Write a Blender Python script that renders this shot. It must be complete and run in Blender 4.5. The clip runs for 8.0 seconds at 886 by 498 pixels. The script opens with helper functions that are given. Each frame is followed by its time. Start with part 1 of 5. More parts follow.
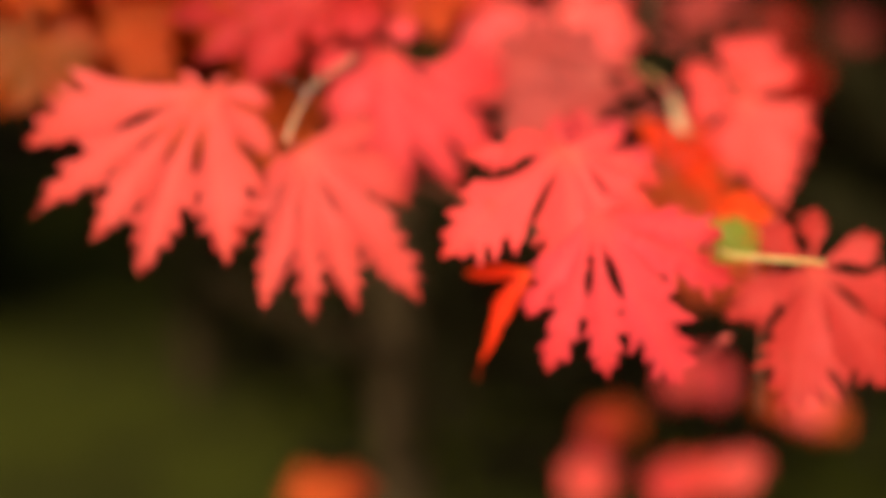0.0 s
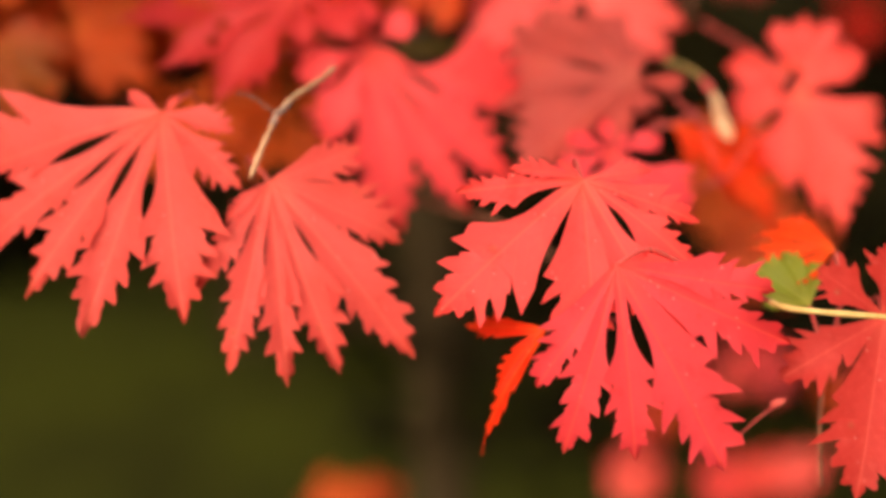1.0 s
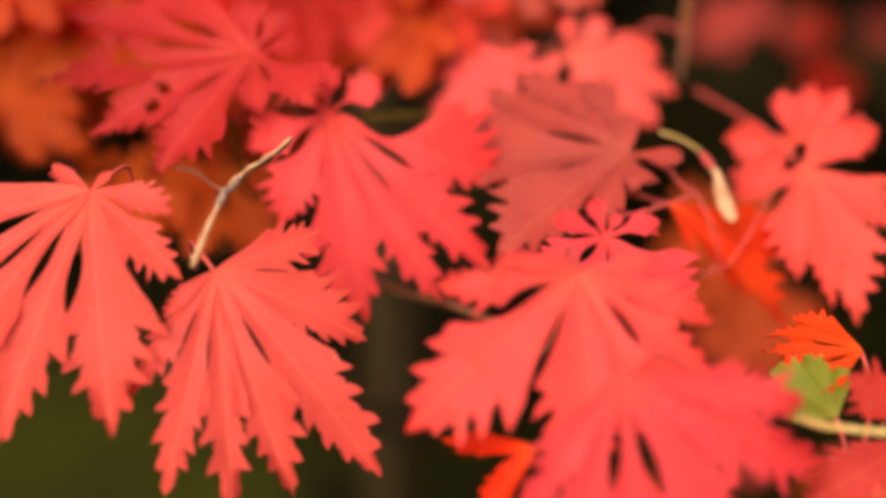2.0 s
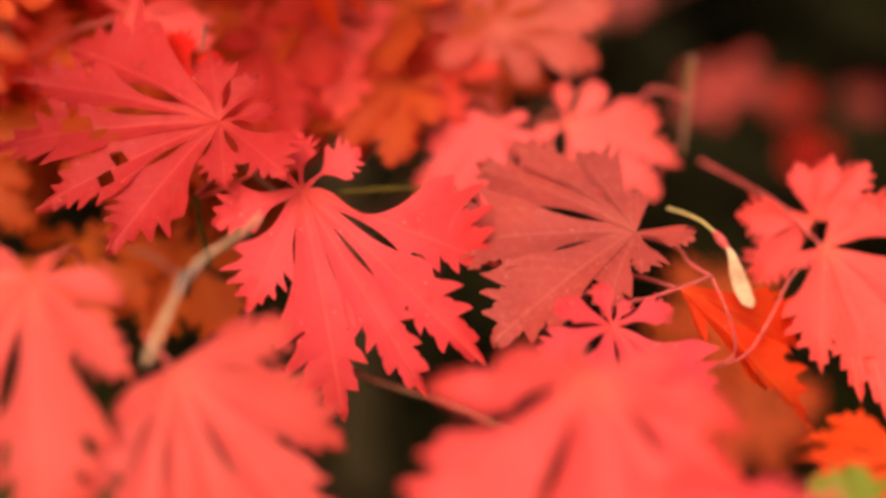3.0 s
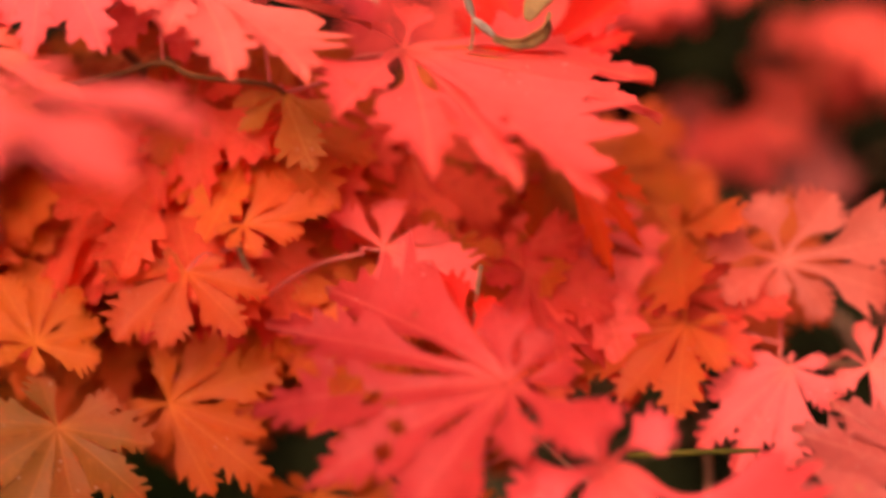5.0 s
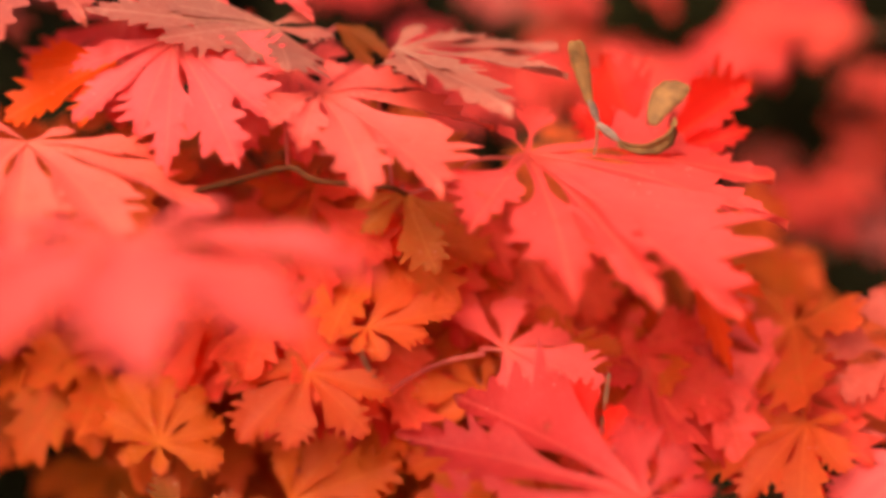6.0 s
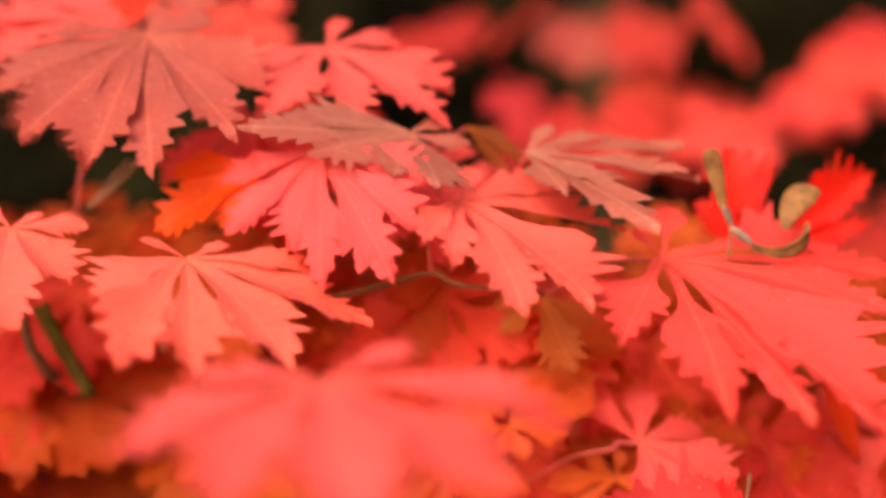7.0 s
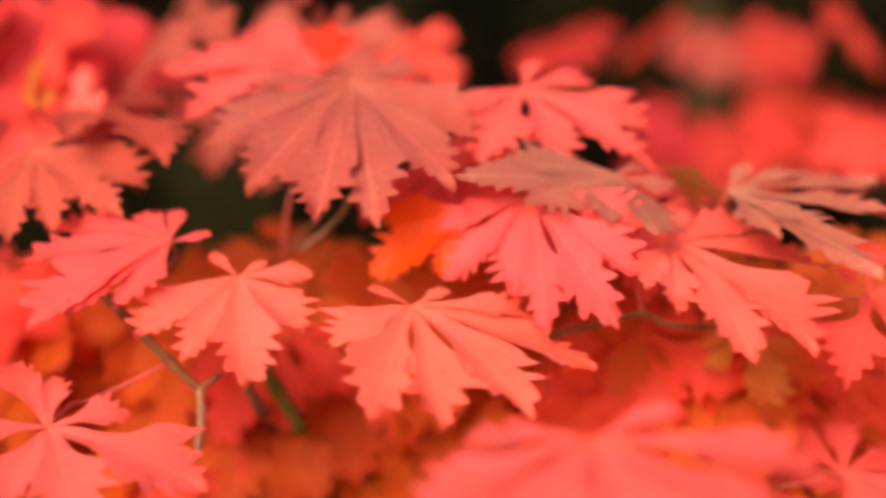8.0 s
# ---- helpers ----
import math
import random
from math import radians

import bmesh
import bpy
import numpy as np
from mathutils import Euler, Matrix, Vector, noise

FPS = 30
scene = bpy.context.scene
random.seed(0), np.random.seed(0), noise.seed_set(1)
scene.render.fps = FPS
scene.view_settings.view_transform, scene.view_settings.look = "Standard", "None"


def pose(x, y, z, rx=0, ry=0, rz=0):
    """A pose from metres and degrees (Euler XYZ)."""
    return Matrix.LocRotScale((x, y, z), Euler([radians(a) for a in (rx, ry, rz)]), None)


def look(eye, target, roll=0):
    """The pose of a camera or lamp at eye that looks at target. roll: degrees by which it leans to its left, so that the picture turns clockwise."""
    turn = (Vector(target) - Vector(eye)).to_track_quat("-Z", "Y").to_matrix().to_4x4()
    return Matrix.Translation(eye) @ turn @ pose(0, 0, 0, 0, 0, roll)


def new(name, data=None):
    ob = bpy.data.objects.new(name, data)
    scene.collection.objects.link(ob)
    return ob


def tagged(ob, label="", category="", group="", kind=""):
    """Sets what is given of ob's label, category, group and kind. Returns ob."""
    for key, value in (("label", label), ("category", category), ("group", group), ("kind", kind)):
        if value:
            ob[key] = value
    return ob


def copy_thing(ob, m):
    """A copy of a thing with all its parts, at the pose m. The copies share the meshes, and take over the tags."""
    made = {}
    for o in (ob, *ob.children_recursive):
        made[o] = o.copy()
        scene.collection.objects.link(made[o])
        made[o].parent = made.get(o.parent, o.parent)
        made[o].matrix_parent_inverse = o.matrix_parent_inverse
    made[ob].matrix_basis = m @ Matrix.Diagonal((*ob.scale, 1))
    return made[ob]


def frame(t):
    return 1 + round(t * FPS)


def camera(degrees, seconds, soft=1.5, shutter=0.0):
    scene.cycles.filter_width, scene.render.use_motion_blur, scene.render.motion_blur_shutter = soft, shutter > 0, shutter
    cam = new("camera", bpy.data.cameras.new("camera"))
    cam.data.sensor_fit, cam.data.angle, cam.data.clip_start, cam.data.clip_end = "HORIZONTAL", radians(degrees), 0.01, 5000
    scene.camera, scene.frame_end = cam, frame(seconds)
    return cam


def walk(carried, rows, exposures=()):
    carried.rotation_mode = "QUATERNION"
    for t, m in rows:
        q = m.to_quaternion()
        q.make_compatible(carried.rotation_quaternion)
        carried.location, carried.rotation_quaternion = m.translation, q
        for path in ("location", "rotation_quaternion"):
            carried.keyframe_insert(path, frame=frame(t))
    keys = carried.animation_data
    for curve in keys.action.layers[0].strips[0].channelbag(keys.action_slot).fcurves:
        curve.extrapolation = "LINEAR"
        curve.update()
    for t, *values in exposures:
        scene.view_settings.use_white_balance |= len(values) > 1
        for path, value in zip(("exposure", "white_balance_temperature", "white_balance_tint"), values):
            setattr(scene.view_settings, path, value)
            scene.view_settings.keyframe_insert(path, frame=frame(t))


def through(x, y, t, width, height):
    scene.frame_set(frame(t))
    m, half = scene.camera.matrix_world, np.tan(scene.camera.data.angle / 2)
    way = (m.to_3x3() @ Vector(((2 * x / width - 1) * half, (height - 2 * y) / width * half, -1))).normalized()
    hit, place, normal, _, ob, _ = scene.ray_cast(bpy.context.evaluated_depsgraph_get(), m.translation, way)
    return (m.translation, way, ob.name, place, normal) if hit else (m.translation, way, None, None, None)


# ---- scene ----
cam = camera(34, 8.0, soft=3.6, shutter=0.5)
cam.data.dof.use_dof = True
cam.data.dof.focus_distance = 0.368
cam.data.dof.aperture_fstop = 3.3

PATH = [
    (0.0, pose(-0.0060, -0.5560, 1.0737, 77.30, -0.51, 0.57)),
    (0.2, pose(0.0008, -0.5388, 1.0739, 75.85, -0.03, 0.95)),
    (0.3, pose(0.0037, -0.5302, 1.0744, 75.24, 0.19, 1.13)),
    (0.4, pose(0.0061, -0.5217, 1.0754, 75.43, 0.42, 1.31)),
    (0.5, pose(0.0078, -0.5134, 1.0770, 75.77, 0.62, 1.48)),
    (1.0, pose(0.0099, -0.4756, 1.0880, 74.69, 0.95, 2.54)),
    (1.2, pose(0.0082, -0.4635, 1.0875, 75.19, 0.83, 2.81)),
    (2.3, pose(0.0010, -0.4081, 1.0817, 77.46, 0.00, 0.11)),
    (2.5, pose(0.0000, -0.3998, 1.0800, 78.00, -0.00, 0.01)),
    (3.0, pose(-0.0029, -0.3789, 1.0804, 79.52, -0.11, -0.45)),
    (3.5, pose(-0.0095, -0.3569, 1.0810, 80.79, 0.04, -0.05)),
    (4.0, pose(-0.0221, -0.3369, 1.0847, 82.66, -0.12, 1.06)),
    (4.5, pose(-0.0375, -0.3291, 1.0891, 84.03, 0.01, 2.29)),
    (4.7, pose(-0.0451, -0.3275, 1.0930, 85.46, 0.01, 3.14)),
    (5.0, pose(-0.0565, -0.3252, 1.1021, 85.20, -0.09, 3.02)),
    (5.2, pose(-0.0628, -0.3242, 1.1095, 85.80, -0.17, 3.19)),
    (6.3, pose(-0.0896, -0.3288, 1.1356, 85.33, 0.37, 4.55)),
    (6.5, pose(-0.0970, -0.3319, 1.1429, 85.40, 0.59, 4.74)),
    (6.7, pose(-0.1032, -0.3347, 1.1499, 84.83, 0.77, 4.80)),
    (7.0, pose(-0.1122, -0.3383, 1.1593, 84.93, 0.95, 4.78)),
    (7.5, pose(-0.1336, -0.3452, 1.1722, 84.58, 1.33, 5.05)),
    (8.0, pose(-0.1565, -0.3517, 1.1803, 83.92, 1.98, 6.39)),
]
walk(cam, PATH, [(0.0, 0.05, 7300, 10), (2.5, 0.0, 7300, 10), (4.5, 0.13, 7300, 10), (6.5, 0.24, 7300, 10), (8.0, 0.20, 7300, 10)])

# ---- light: afternoon sun from behind the camera's left shoulder ----
SUN_ELEVATION, SUN_AZIMUTH = radians(35), radians(199)
world = bpy.data.worlds.new("sky")
scene.world = world
world.use_nodes = True
sky = world.node_tree.nodes.new("ShaderNodeTexSky")
sky.sky_type = "NISHITA"
sky.sun_disc = False
sky.air_density = 0.8
sky.dust_density = 4.0
sky.sun_elevation = SUN_ELEVATION
sky.sun_rotation = SUN_AZIMUTH
background = world.node_tree.nodes["Background"]
background.inputs["Strength"].default_value = 0.34
world.node_tree.links.new(sky.outputs["Color"], background.inputs["Color"])
sun = new("sun", bpy.data.lights.new("sun", "SUN"))
sun.data.energy = 2.5
sun.data.angle = radians(25.0)
sun.data.color = (1.0, 0.95, 0.87)
to_sun = Vector((math.sin(SUN_AZIMUTH) * math.cos(SUN_ELEVATION), math.cos(SUN_AZIMUTH) * math.cos(SUN_ELEVATION), math.sin(SUN_ELEVATION)))
sun.matrix_world = look(to_sun * 10, (0, 0, 0))


# ---- materials ----
def nodes_of(name):
    mat = bpy.data.materials.new(name)
    mat.use_nodes = True
    tree = mat.node_tree
    return mat, tree, tree.nodes["Principled BSDF"], tree.nodes["Material Output"]


def noise_at(tree, scale, detail=4.0, coords="Object", rough=0.55):
    at = tree.nodes.new("ShaderNodeTexCoord")
    tex = tree.nodes.new("ShaderNodeTexNoise")
    tex.inputs["Scale"].default_value = scale
    tex.inputs["Detail"].default_value = detail
    tex.inputs["Roughness"].default_value = rough
    tree.links.new(at.outputs[coords], tex.inputs["Vector"])
    return tex


def ramp(tree, source, *stops):
    node = tree.nodes.new("ShaderNodeValToRGB")
    while len(node.color_ramp.elements) < len(stops):
        node.color_ramp.elements.new(0.5)
    for element, (place, colour) in zip(node.color_ramp.elements, stops):
        element.position, element.color = place, (*colour, 1)
    tree.links.new(source, node.inputs["Fac"])
    return node


def mixed(tree, factor, a, b, how="MIX"):
    node = tree.nodes.new("ShaderNodeMix")
    node.data_type, node.blend_type = "RGBA", how
    for value, socket in ((factor, node.inputs["Factor"]), (a, node.inputs["A"]), (b, node.inputs["B"])):
        if isinstance(value, (int, float)):
            socket.default_value = value
        elif isinstance(value, tuple):
            socket.default_value = (*value, 1)
        else:
            tree.links.new(value, socket)
    return node.outputs["Result"]


def maths(tree, how, a, b=0.0):
    node = tree.nodes.new("ShaderNodeMath")
    node.operation = how
    for value, socket in ((a, node.inputs[0]), (b, node.inputs[1])):
        if isinstance(value, (int, float)):
            socket.default_value = value
        else:
            tree.links.new(value, socket)
    return node.outputs[0]


def leaf_material(name, main, other, deep, vein, rough=0.5, through=0.44, mottle=0.16):
    """A leaf skin: two tints in large patches, darker blotches, a pale midrib and fine side veins, light through the blade."""
    mat, tree, skin, out = nodes_of(name)
    patches = noise_at(tree, 22, 3)
    blotch = noise_at(tree, 90, 5, rough=0.65)
    grain = noise_at(tree, 900, 3)
    chance = tree.nodes.new("ShaderNodeObjectInfo").outputs["Random"]
    base = mixed(tree, ramp(tree, patches.outputs["Fac"], (0.38, (0, 0, 0)), (0.68, (1, 1, 1))).outputs["Color"], main, other)
    dark = ramp(tree, blotch.outputs["Fac"], (0.56, (0, 0, 0)), (0.78, (1, 1, 1)))
    base = mixed(tree, maths(tree, "MULTIPLY", dark.outputs["Color"], 0.55), base, deep)
    at = tree.nodes.new("ShaderNodeTexCoord")
    cells = tree.nodes.new("ShaderNodeTexVoronoi")
    cells.inputs["Scale"].default_value = 75
    tree.links.new(at.outputs["Object"], cells.inputs["Vector"])
    specks = ramp(tree, cells.outputs["Distance"], (0.05, (1, 1, 1)), (0.11, (0, 0, 0)))
    base = mixed(tree, maths(tree, "MULTIPLY", specks.outputs["Color"], 0.5), base, (0.30, 0.07, 0.03))
    dust = tree.nodes.new("ShaderNodeTexVoronoi")
    dust.inputs["Scale"].default_value = 330
    tree.links.new(at.outputs["Object"], dust.inputs["Vector"])
    motes = ramp(tree, dust.outputs["Distance"], (0.08, (1, 1, 1)), (0.14, (0, 0, 0)))
    sparse = ramp(tree, blotch.outputs["Fac"], (0.50, (0, 0, 0)), (0.56, (1, 1, 1)))
    base = mixed(tree, maths(tree, "MULTIPLY", maths(tree, "MULTIPLY", motes.outputs["Color"], sparse.outputs["Color"]), 0.25), base, (0.82, 0.52, 0.42))
    broad = noise_at(tree, 9, 2)
    ripe = ramp(tree, broad.outputs["Fac"], (0.50, (0, 0, 0)), (0.72, (1, 1, 1)))
    base = mixed(tree, maths(tree, "MULTIPLY", ripe.outputs["Color"], 0.45), base, deep)
    uv = tree.nodes.new("ShaderNodeUVMap")
    uv.uv_map = "lobe"
    split = tree.nodes.new("ShaderNodeSeparateXYZ")
    tree.links.new(uv.outputs["UV"], split.inputs[0])
    across, along = split.outputs[0], split.outputs[1]
    rim = maths(tree, "MULTIPLY", maths(tree, "MULTIPLY", along, along), maths(tree, "ADD", 0.25, patches.outputs["Fac"]))
    base = mixed(tree, maths(tree, "MULTIPLY", ramp(tree, rim, (0.35, (0, 0, 0)), (0.85, (1, 1, 1))).outputs["Color"], 0.5), base, deep)
    heart = ramp(tree, along, (0.02, (1, 1, 1)), (0.22, (0, 0, 0)))
    base = mixed(tree, maths(tree, "MULTIPLY", heart.outputs["Color"], 0.40), base, vein)
    off = maths(tree, "ABSOLUTE", maths(tree, "SUBTRACT", across, 0.5))
    rib = ramp(tree, off, (0.008, (1, 1, 1)), (0.03, (0, 0, 0)))
    forward = maths(tree, "SUBTRACT", maths(tree, "ADD", along, maths(tree, "MULTIPLY", patches.outputs["Fac"], 0.10)), maths(tree, "MULTIPLY", off, 0.42))
    wave = maths(tree, "SINE", maths(tree, "MULTIPLY", forward, 70.0))
    side = ramp(tree, wave, (0.86, (0, 0, 0)), (0.995, (1, 1, 1)))
    sidevein = maths(tree, "MULTIPLY", side.outputs["Color"], maths(tree, "MULTIPLY", blotch.outputs["Fac"], 0.40))
    veins = maths(tree, "MAXIMUM", maths(tree, "MULTIPLY", rib.outputs["Color"], 0.8), sidevein)
    base = mixed(tree, maths(tree, "MULTIPLY", veins, 0.38), base, vein)
    speckle = noise_at(tree, 420, 5, rough=0.7)
    pale = ramp(tree, speckle.outputs["Fac"], (0.54, (0, 0, 0)), (0.74, (1, 1, 1)))
    base = mixed(tree, maths(tree, "MULTIPLY", pale.outputs["Color"], mottle), base, vein)
    dull = ramp(tree, speckle.outputs["Fac"], (0.28, (1, 1, 1)), (0.46, (0, 0, 0)))
    base = mixed(tree, maths(tree, "MULTIPLY", dull.outputs["Color"], mottle * 0.9), base, deep)
    tone = tree.nodes.new("ShaderNodeHueSaturation")
    tree.links.new(base, tone.inputs["Color"])
    tree.links.new(maths(tree, "ADD", maths(tree, "MULTIPLY", chance, 0.22), 0.89), tone.inputs["Value"])
    tree.links.new(maths(tree, "ADD", maths(tree, "MULTIPLY", chance, 0.008), 0.496), tone.inputs["Hue"])
    tree.links.new(tone.outputs["Color"], skin.inputs["Base Color"])
    gloss = ramp(tree, blotch.outputs["Fac"], (0.3, (rough - 0.08,) * 3), (0.7, (rough + 0.12,) * 3))
    tree.links.new(gloss.outputs["Color"], skin.inputs["Roughness"])
    skin.inputs["Specular IOR Level"].default_value = 0.14
    bump = tree.nodes.new("ShaderNodeBump")
    bump.inputs["Strength"].default_value = 0.35
    bump.inputs["Distance"].default_value = 0.0006
    tree.links.new(maths(tree, "ADD", maths(tree, "MULTIPLY", grain.outputs["Fac"], 0.25), maths(tree, "SUBTRACT", maths(tree, "MULTIPLY", blotch.outputs["Fac"], 0.8), maths(tree, "MULTIPLY", veins, 0.9))), bump.inputs["Height"])
    tree.links.new(bump.outputs["Normal"], skin.inputs["Normal"])
    glow = tree.nodes.new("ShaderNodeBsdfTranslucent")
    tree.links.new(tone.outputs["Color"], glow.inputs["Color"])
    both = tree.nodes.new("ShaderNodeMixShader")
    both.inputs["Fac"].default_value = through
    tree.links.new(skin.outputs["BSDF"], both.inputs[1])
    tree.links.new(glow.outputs["BSDF"], both.inputs[2])
    tree.links.new(both.outputs["Shader"], out.inputs["Surface"])
    return mat


def rough_material(name, a, b, scale, rough=0.8, bump_size=0.002):
    mat, tree, skin, out = nodes_of(name)
    big, fine = noise_at(tree, scale, 5), noise_at(tree, scale * 9, 4)
    col = ramp(tree, big.outputs["Fac"], (0.32, a), (0.68, b))
    shade = ramp(tree, fine.outputs["Fac"], (0.3, (0.6, 0.6, 0.6)), (0.7, (1, 1, 1)))
    tree.links.new(mixed(tree, 0.8, col.outputs["Color"], shade.outputs["Color"], "MULTIPLY"), skin.inputs["Base Color"])
    skin.inputs["Roughness"].default_value = rough
    skin.inputs["Specular IOR Level"].default_value = 0.2 if rough < 0.7 else 0.06
    bump = tree.nodes.new("ShaderNodeBump")
    bump.inputs["Distance"].default_value = bump_size
    tree.links.new(fine.outputs["Fac"], bump.inputs["Height"])
    tree.links.new(bump.outputs["Normal"], skin.inputs["Normal"])
    return mat


SKIN = {
    "coral": leaf_material("coral_red_leaf", (0.77, 0.066, 0.062), (0.74, 0.053, 0.045), (0.46, 0.016, 0.010), (0.86, 0.14, 0.080)),
    "ruby": leaf_material("ruby_coral_leaf", (0.58, 0.054, 0.054), (0.54, 0.046, 0.042), (0.35, 0.016, 0.013), (0.78, 0.13, 0.090)),
    "crimson": leaf_material("crimson_leaf", (0.50, 0.039, 0.030), (0.44, 0.029, 0.018), (0.25, 0.010, 0.007), (0.74, 0.11, 0.070), 0.5, 0.44, 0.25),
    "pink": leaf_material("salmon_red_leaf", (0.82, 0.108, 0.094), (0.80, 0.090, 0.070), (0.58, 0.032, 0.020), (0.86, 0.17, 0.105)),
    "dusky": leaf_material("dusky_rose_leaf", (0.27, 0.036, 0.030), (0.38, 0.040, 0.030), (0.17, 0.019, 0.017), (0.46, 0.098, 0.070), 0.55, 0.30, 0.5),
    "rose": leaf_material("rose_red_leaf", (0.285, 0.058, 0.049), (0.37, 0.054, 0.043), (0.31, 0.022, 0.016), (0.62, 0.15, 0.095), 0.5, 0.35, 0.5),
    "brick": leaf_material("brick_red_leaf", (0.40, 0.060, 0.045), (0.51, 0.054, 0.041), (0.30, 0.026, 0.018), (0.66, 0.14, 0.095), 0.5, 0.42, 0.35),
    "pale": leaf_material("pale_rose_leaf", (0.30, 0.092, 0.064), (0.38, 0.080, 0.055), (0.27, 0.050, 0.040), (0.58, 0.24, 0.16), 0.5, 0.3, 0.45),
    "deep": leaf_material("deep_red_leaf", (0.68, 0.016, 0.006), (0.78, 0.040, 0.009), (0.30, 0.006, 0.003), (0.80, 0.12, 0.022)),
    "orange": leaf_material("orange_red_leaf", (0.52, 0.064, 0.009), (0.42, 0.080, 0.009), (0.52, 0.034, 0.009), (0.72, 0.165, 0.028), 0.5, 0.52, 0.26),
    "flame": leaf_material("flame_leaf", (0.62, 0.080, 0.020), (0.52, 0.098, 0.016), (0.54, 0.036, 0.011), (0.80, 0.18, 0.036), 0.5, 0.55, 0.24),
    # Shaded copy of the coral and salmon skins, warmed against the blue sky light.
    "ember": leaf_material("coral_leaf_for_shade", (0.81, 0.072, 0.048), (0.76, 0.074, 0.034), (0.58, 0.024, 0.012), (0.86, 0.17, 0.070), 0.5, 0.58, 0.2),
    "scarlet": leaf_material("scarlet_leaf", (0.82, 0.052, 0.010), (0.83, 0.090, 0.015), (0.50, 0.014, 0.004), (0.85, 0.16, 0.03), 0.42),
    "amber": leaf_material("amber_leaf", (0.165, 0.042, 0.005), (0.29, 0.038, 0.008), (0.34, 0.022, 0.009), (0.46, 0.095, 0.022), 0.55, 0.44, 0.25),
    "olive": leaf_material("fading_green_leaf", (0.42, 0.110, 0.022), (0.58, 0.084, 0.030), (0.46, 0.046, 0.018), (0.68, 0.28, 0.065), 0.5, 0.5, 0.4),
    "green": leaf_material("green_leaf", (0.155, 0.175, 0.016), (0.24, 0.20, 0.020), (0.05, 0.06, 0.006), (0.35, 0.33, 0.06)),
}
STEM = {
    "bark": rough_material("young_bark", (0.16, 0.058, 0.030), (0.32, 0.135, 0.072), 300, 0.6, 0.0003),
    "brown": rough_material("dark_brown_bark", (0.120, 0.038, 0.015), (0.24, 0.084, 0.036), 300, 0.75, 0.0003),
    # Lighter copy of the brown bark, for a sunlit piece of the same twig.
    "tan": rough_material("lit_brown_bark", (0.26, 0.12, 0.07), (0.44, 0.21, 0.13), 300, 0.75, 0.0003),
    "green": rough_material("green_stem", (0.055, 0.036, 0.006), (0.12, 0.075, 0.010), 300, 0.75, 0.0002),
    "red": rough_material("red_stem", (0.42, 0.045, 0.045), (0.58, 0.10, 0.075), 300, 0.45, 0.0002),
    "yellow": rough_material("straw_stem", (0.46, 0.28, 0.08), (0.60, 0.40, 0.15), 250, 0.5, 0.0002),
    "trunk": rough_material("grey_brown_bark", (0.030, 0.019, 0.008), (0.070, 0.046, 0.020), 30, 0.85, 0.006),
}
BROWN = rough_material("brown_wing", (0.12, 0.046, 0.014), (0.29, 0.118, 0.036), 260, 0.55, 0.0004)
TAN = rough_material("dry_tan_wing", (0.36, 0.17, 0.09), (0.62, 0.36, 0.20), 160, 0.6, 0.0004)
HUSK = rough_material("dry_grey_husk", (0.13, 0.075, 0.055), (0.34, 0.20, 0.15), 260, 0.7, 0.0004)
BUD = rough_material("dark_bud", (0.012, 0.010, 0.014), (0.05, 0.035, 0.035), 300, 0.5, 0.0003)
# The dark brown patches are painted shadow, broken over the green of the lawn.
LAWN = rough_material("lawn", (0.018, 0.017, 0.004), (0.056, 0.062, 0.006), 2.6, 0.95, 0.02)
# Near-black foliage: the deep shade behind the maple is put into this colour.
HEDGE = rough_material("evergreen_shade_dark", (0.006, 0.005, 0.002), (0.014, 0.012, 0.003), 1.5, 0.95, 0.02)


# ---- building tools ----
def part(name, mesh, material, parent, label=""):
    """Links a mesh as one object under a thing or a part."""
    if isinstance(mesh, bmesh.types.BMesh):
        bm, mesh = mesh, bpy.data.meshes.new(name)
        bm.to_mesh(mesh)
        bm.free()
    if material and not mesh.materials:
        mesh.materials.append(material)
    ob = new(name, mesh)
    ob.parent = parent
    return tagged(ob, label)


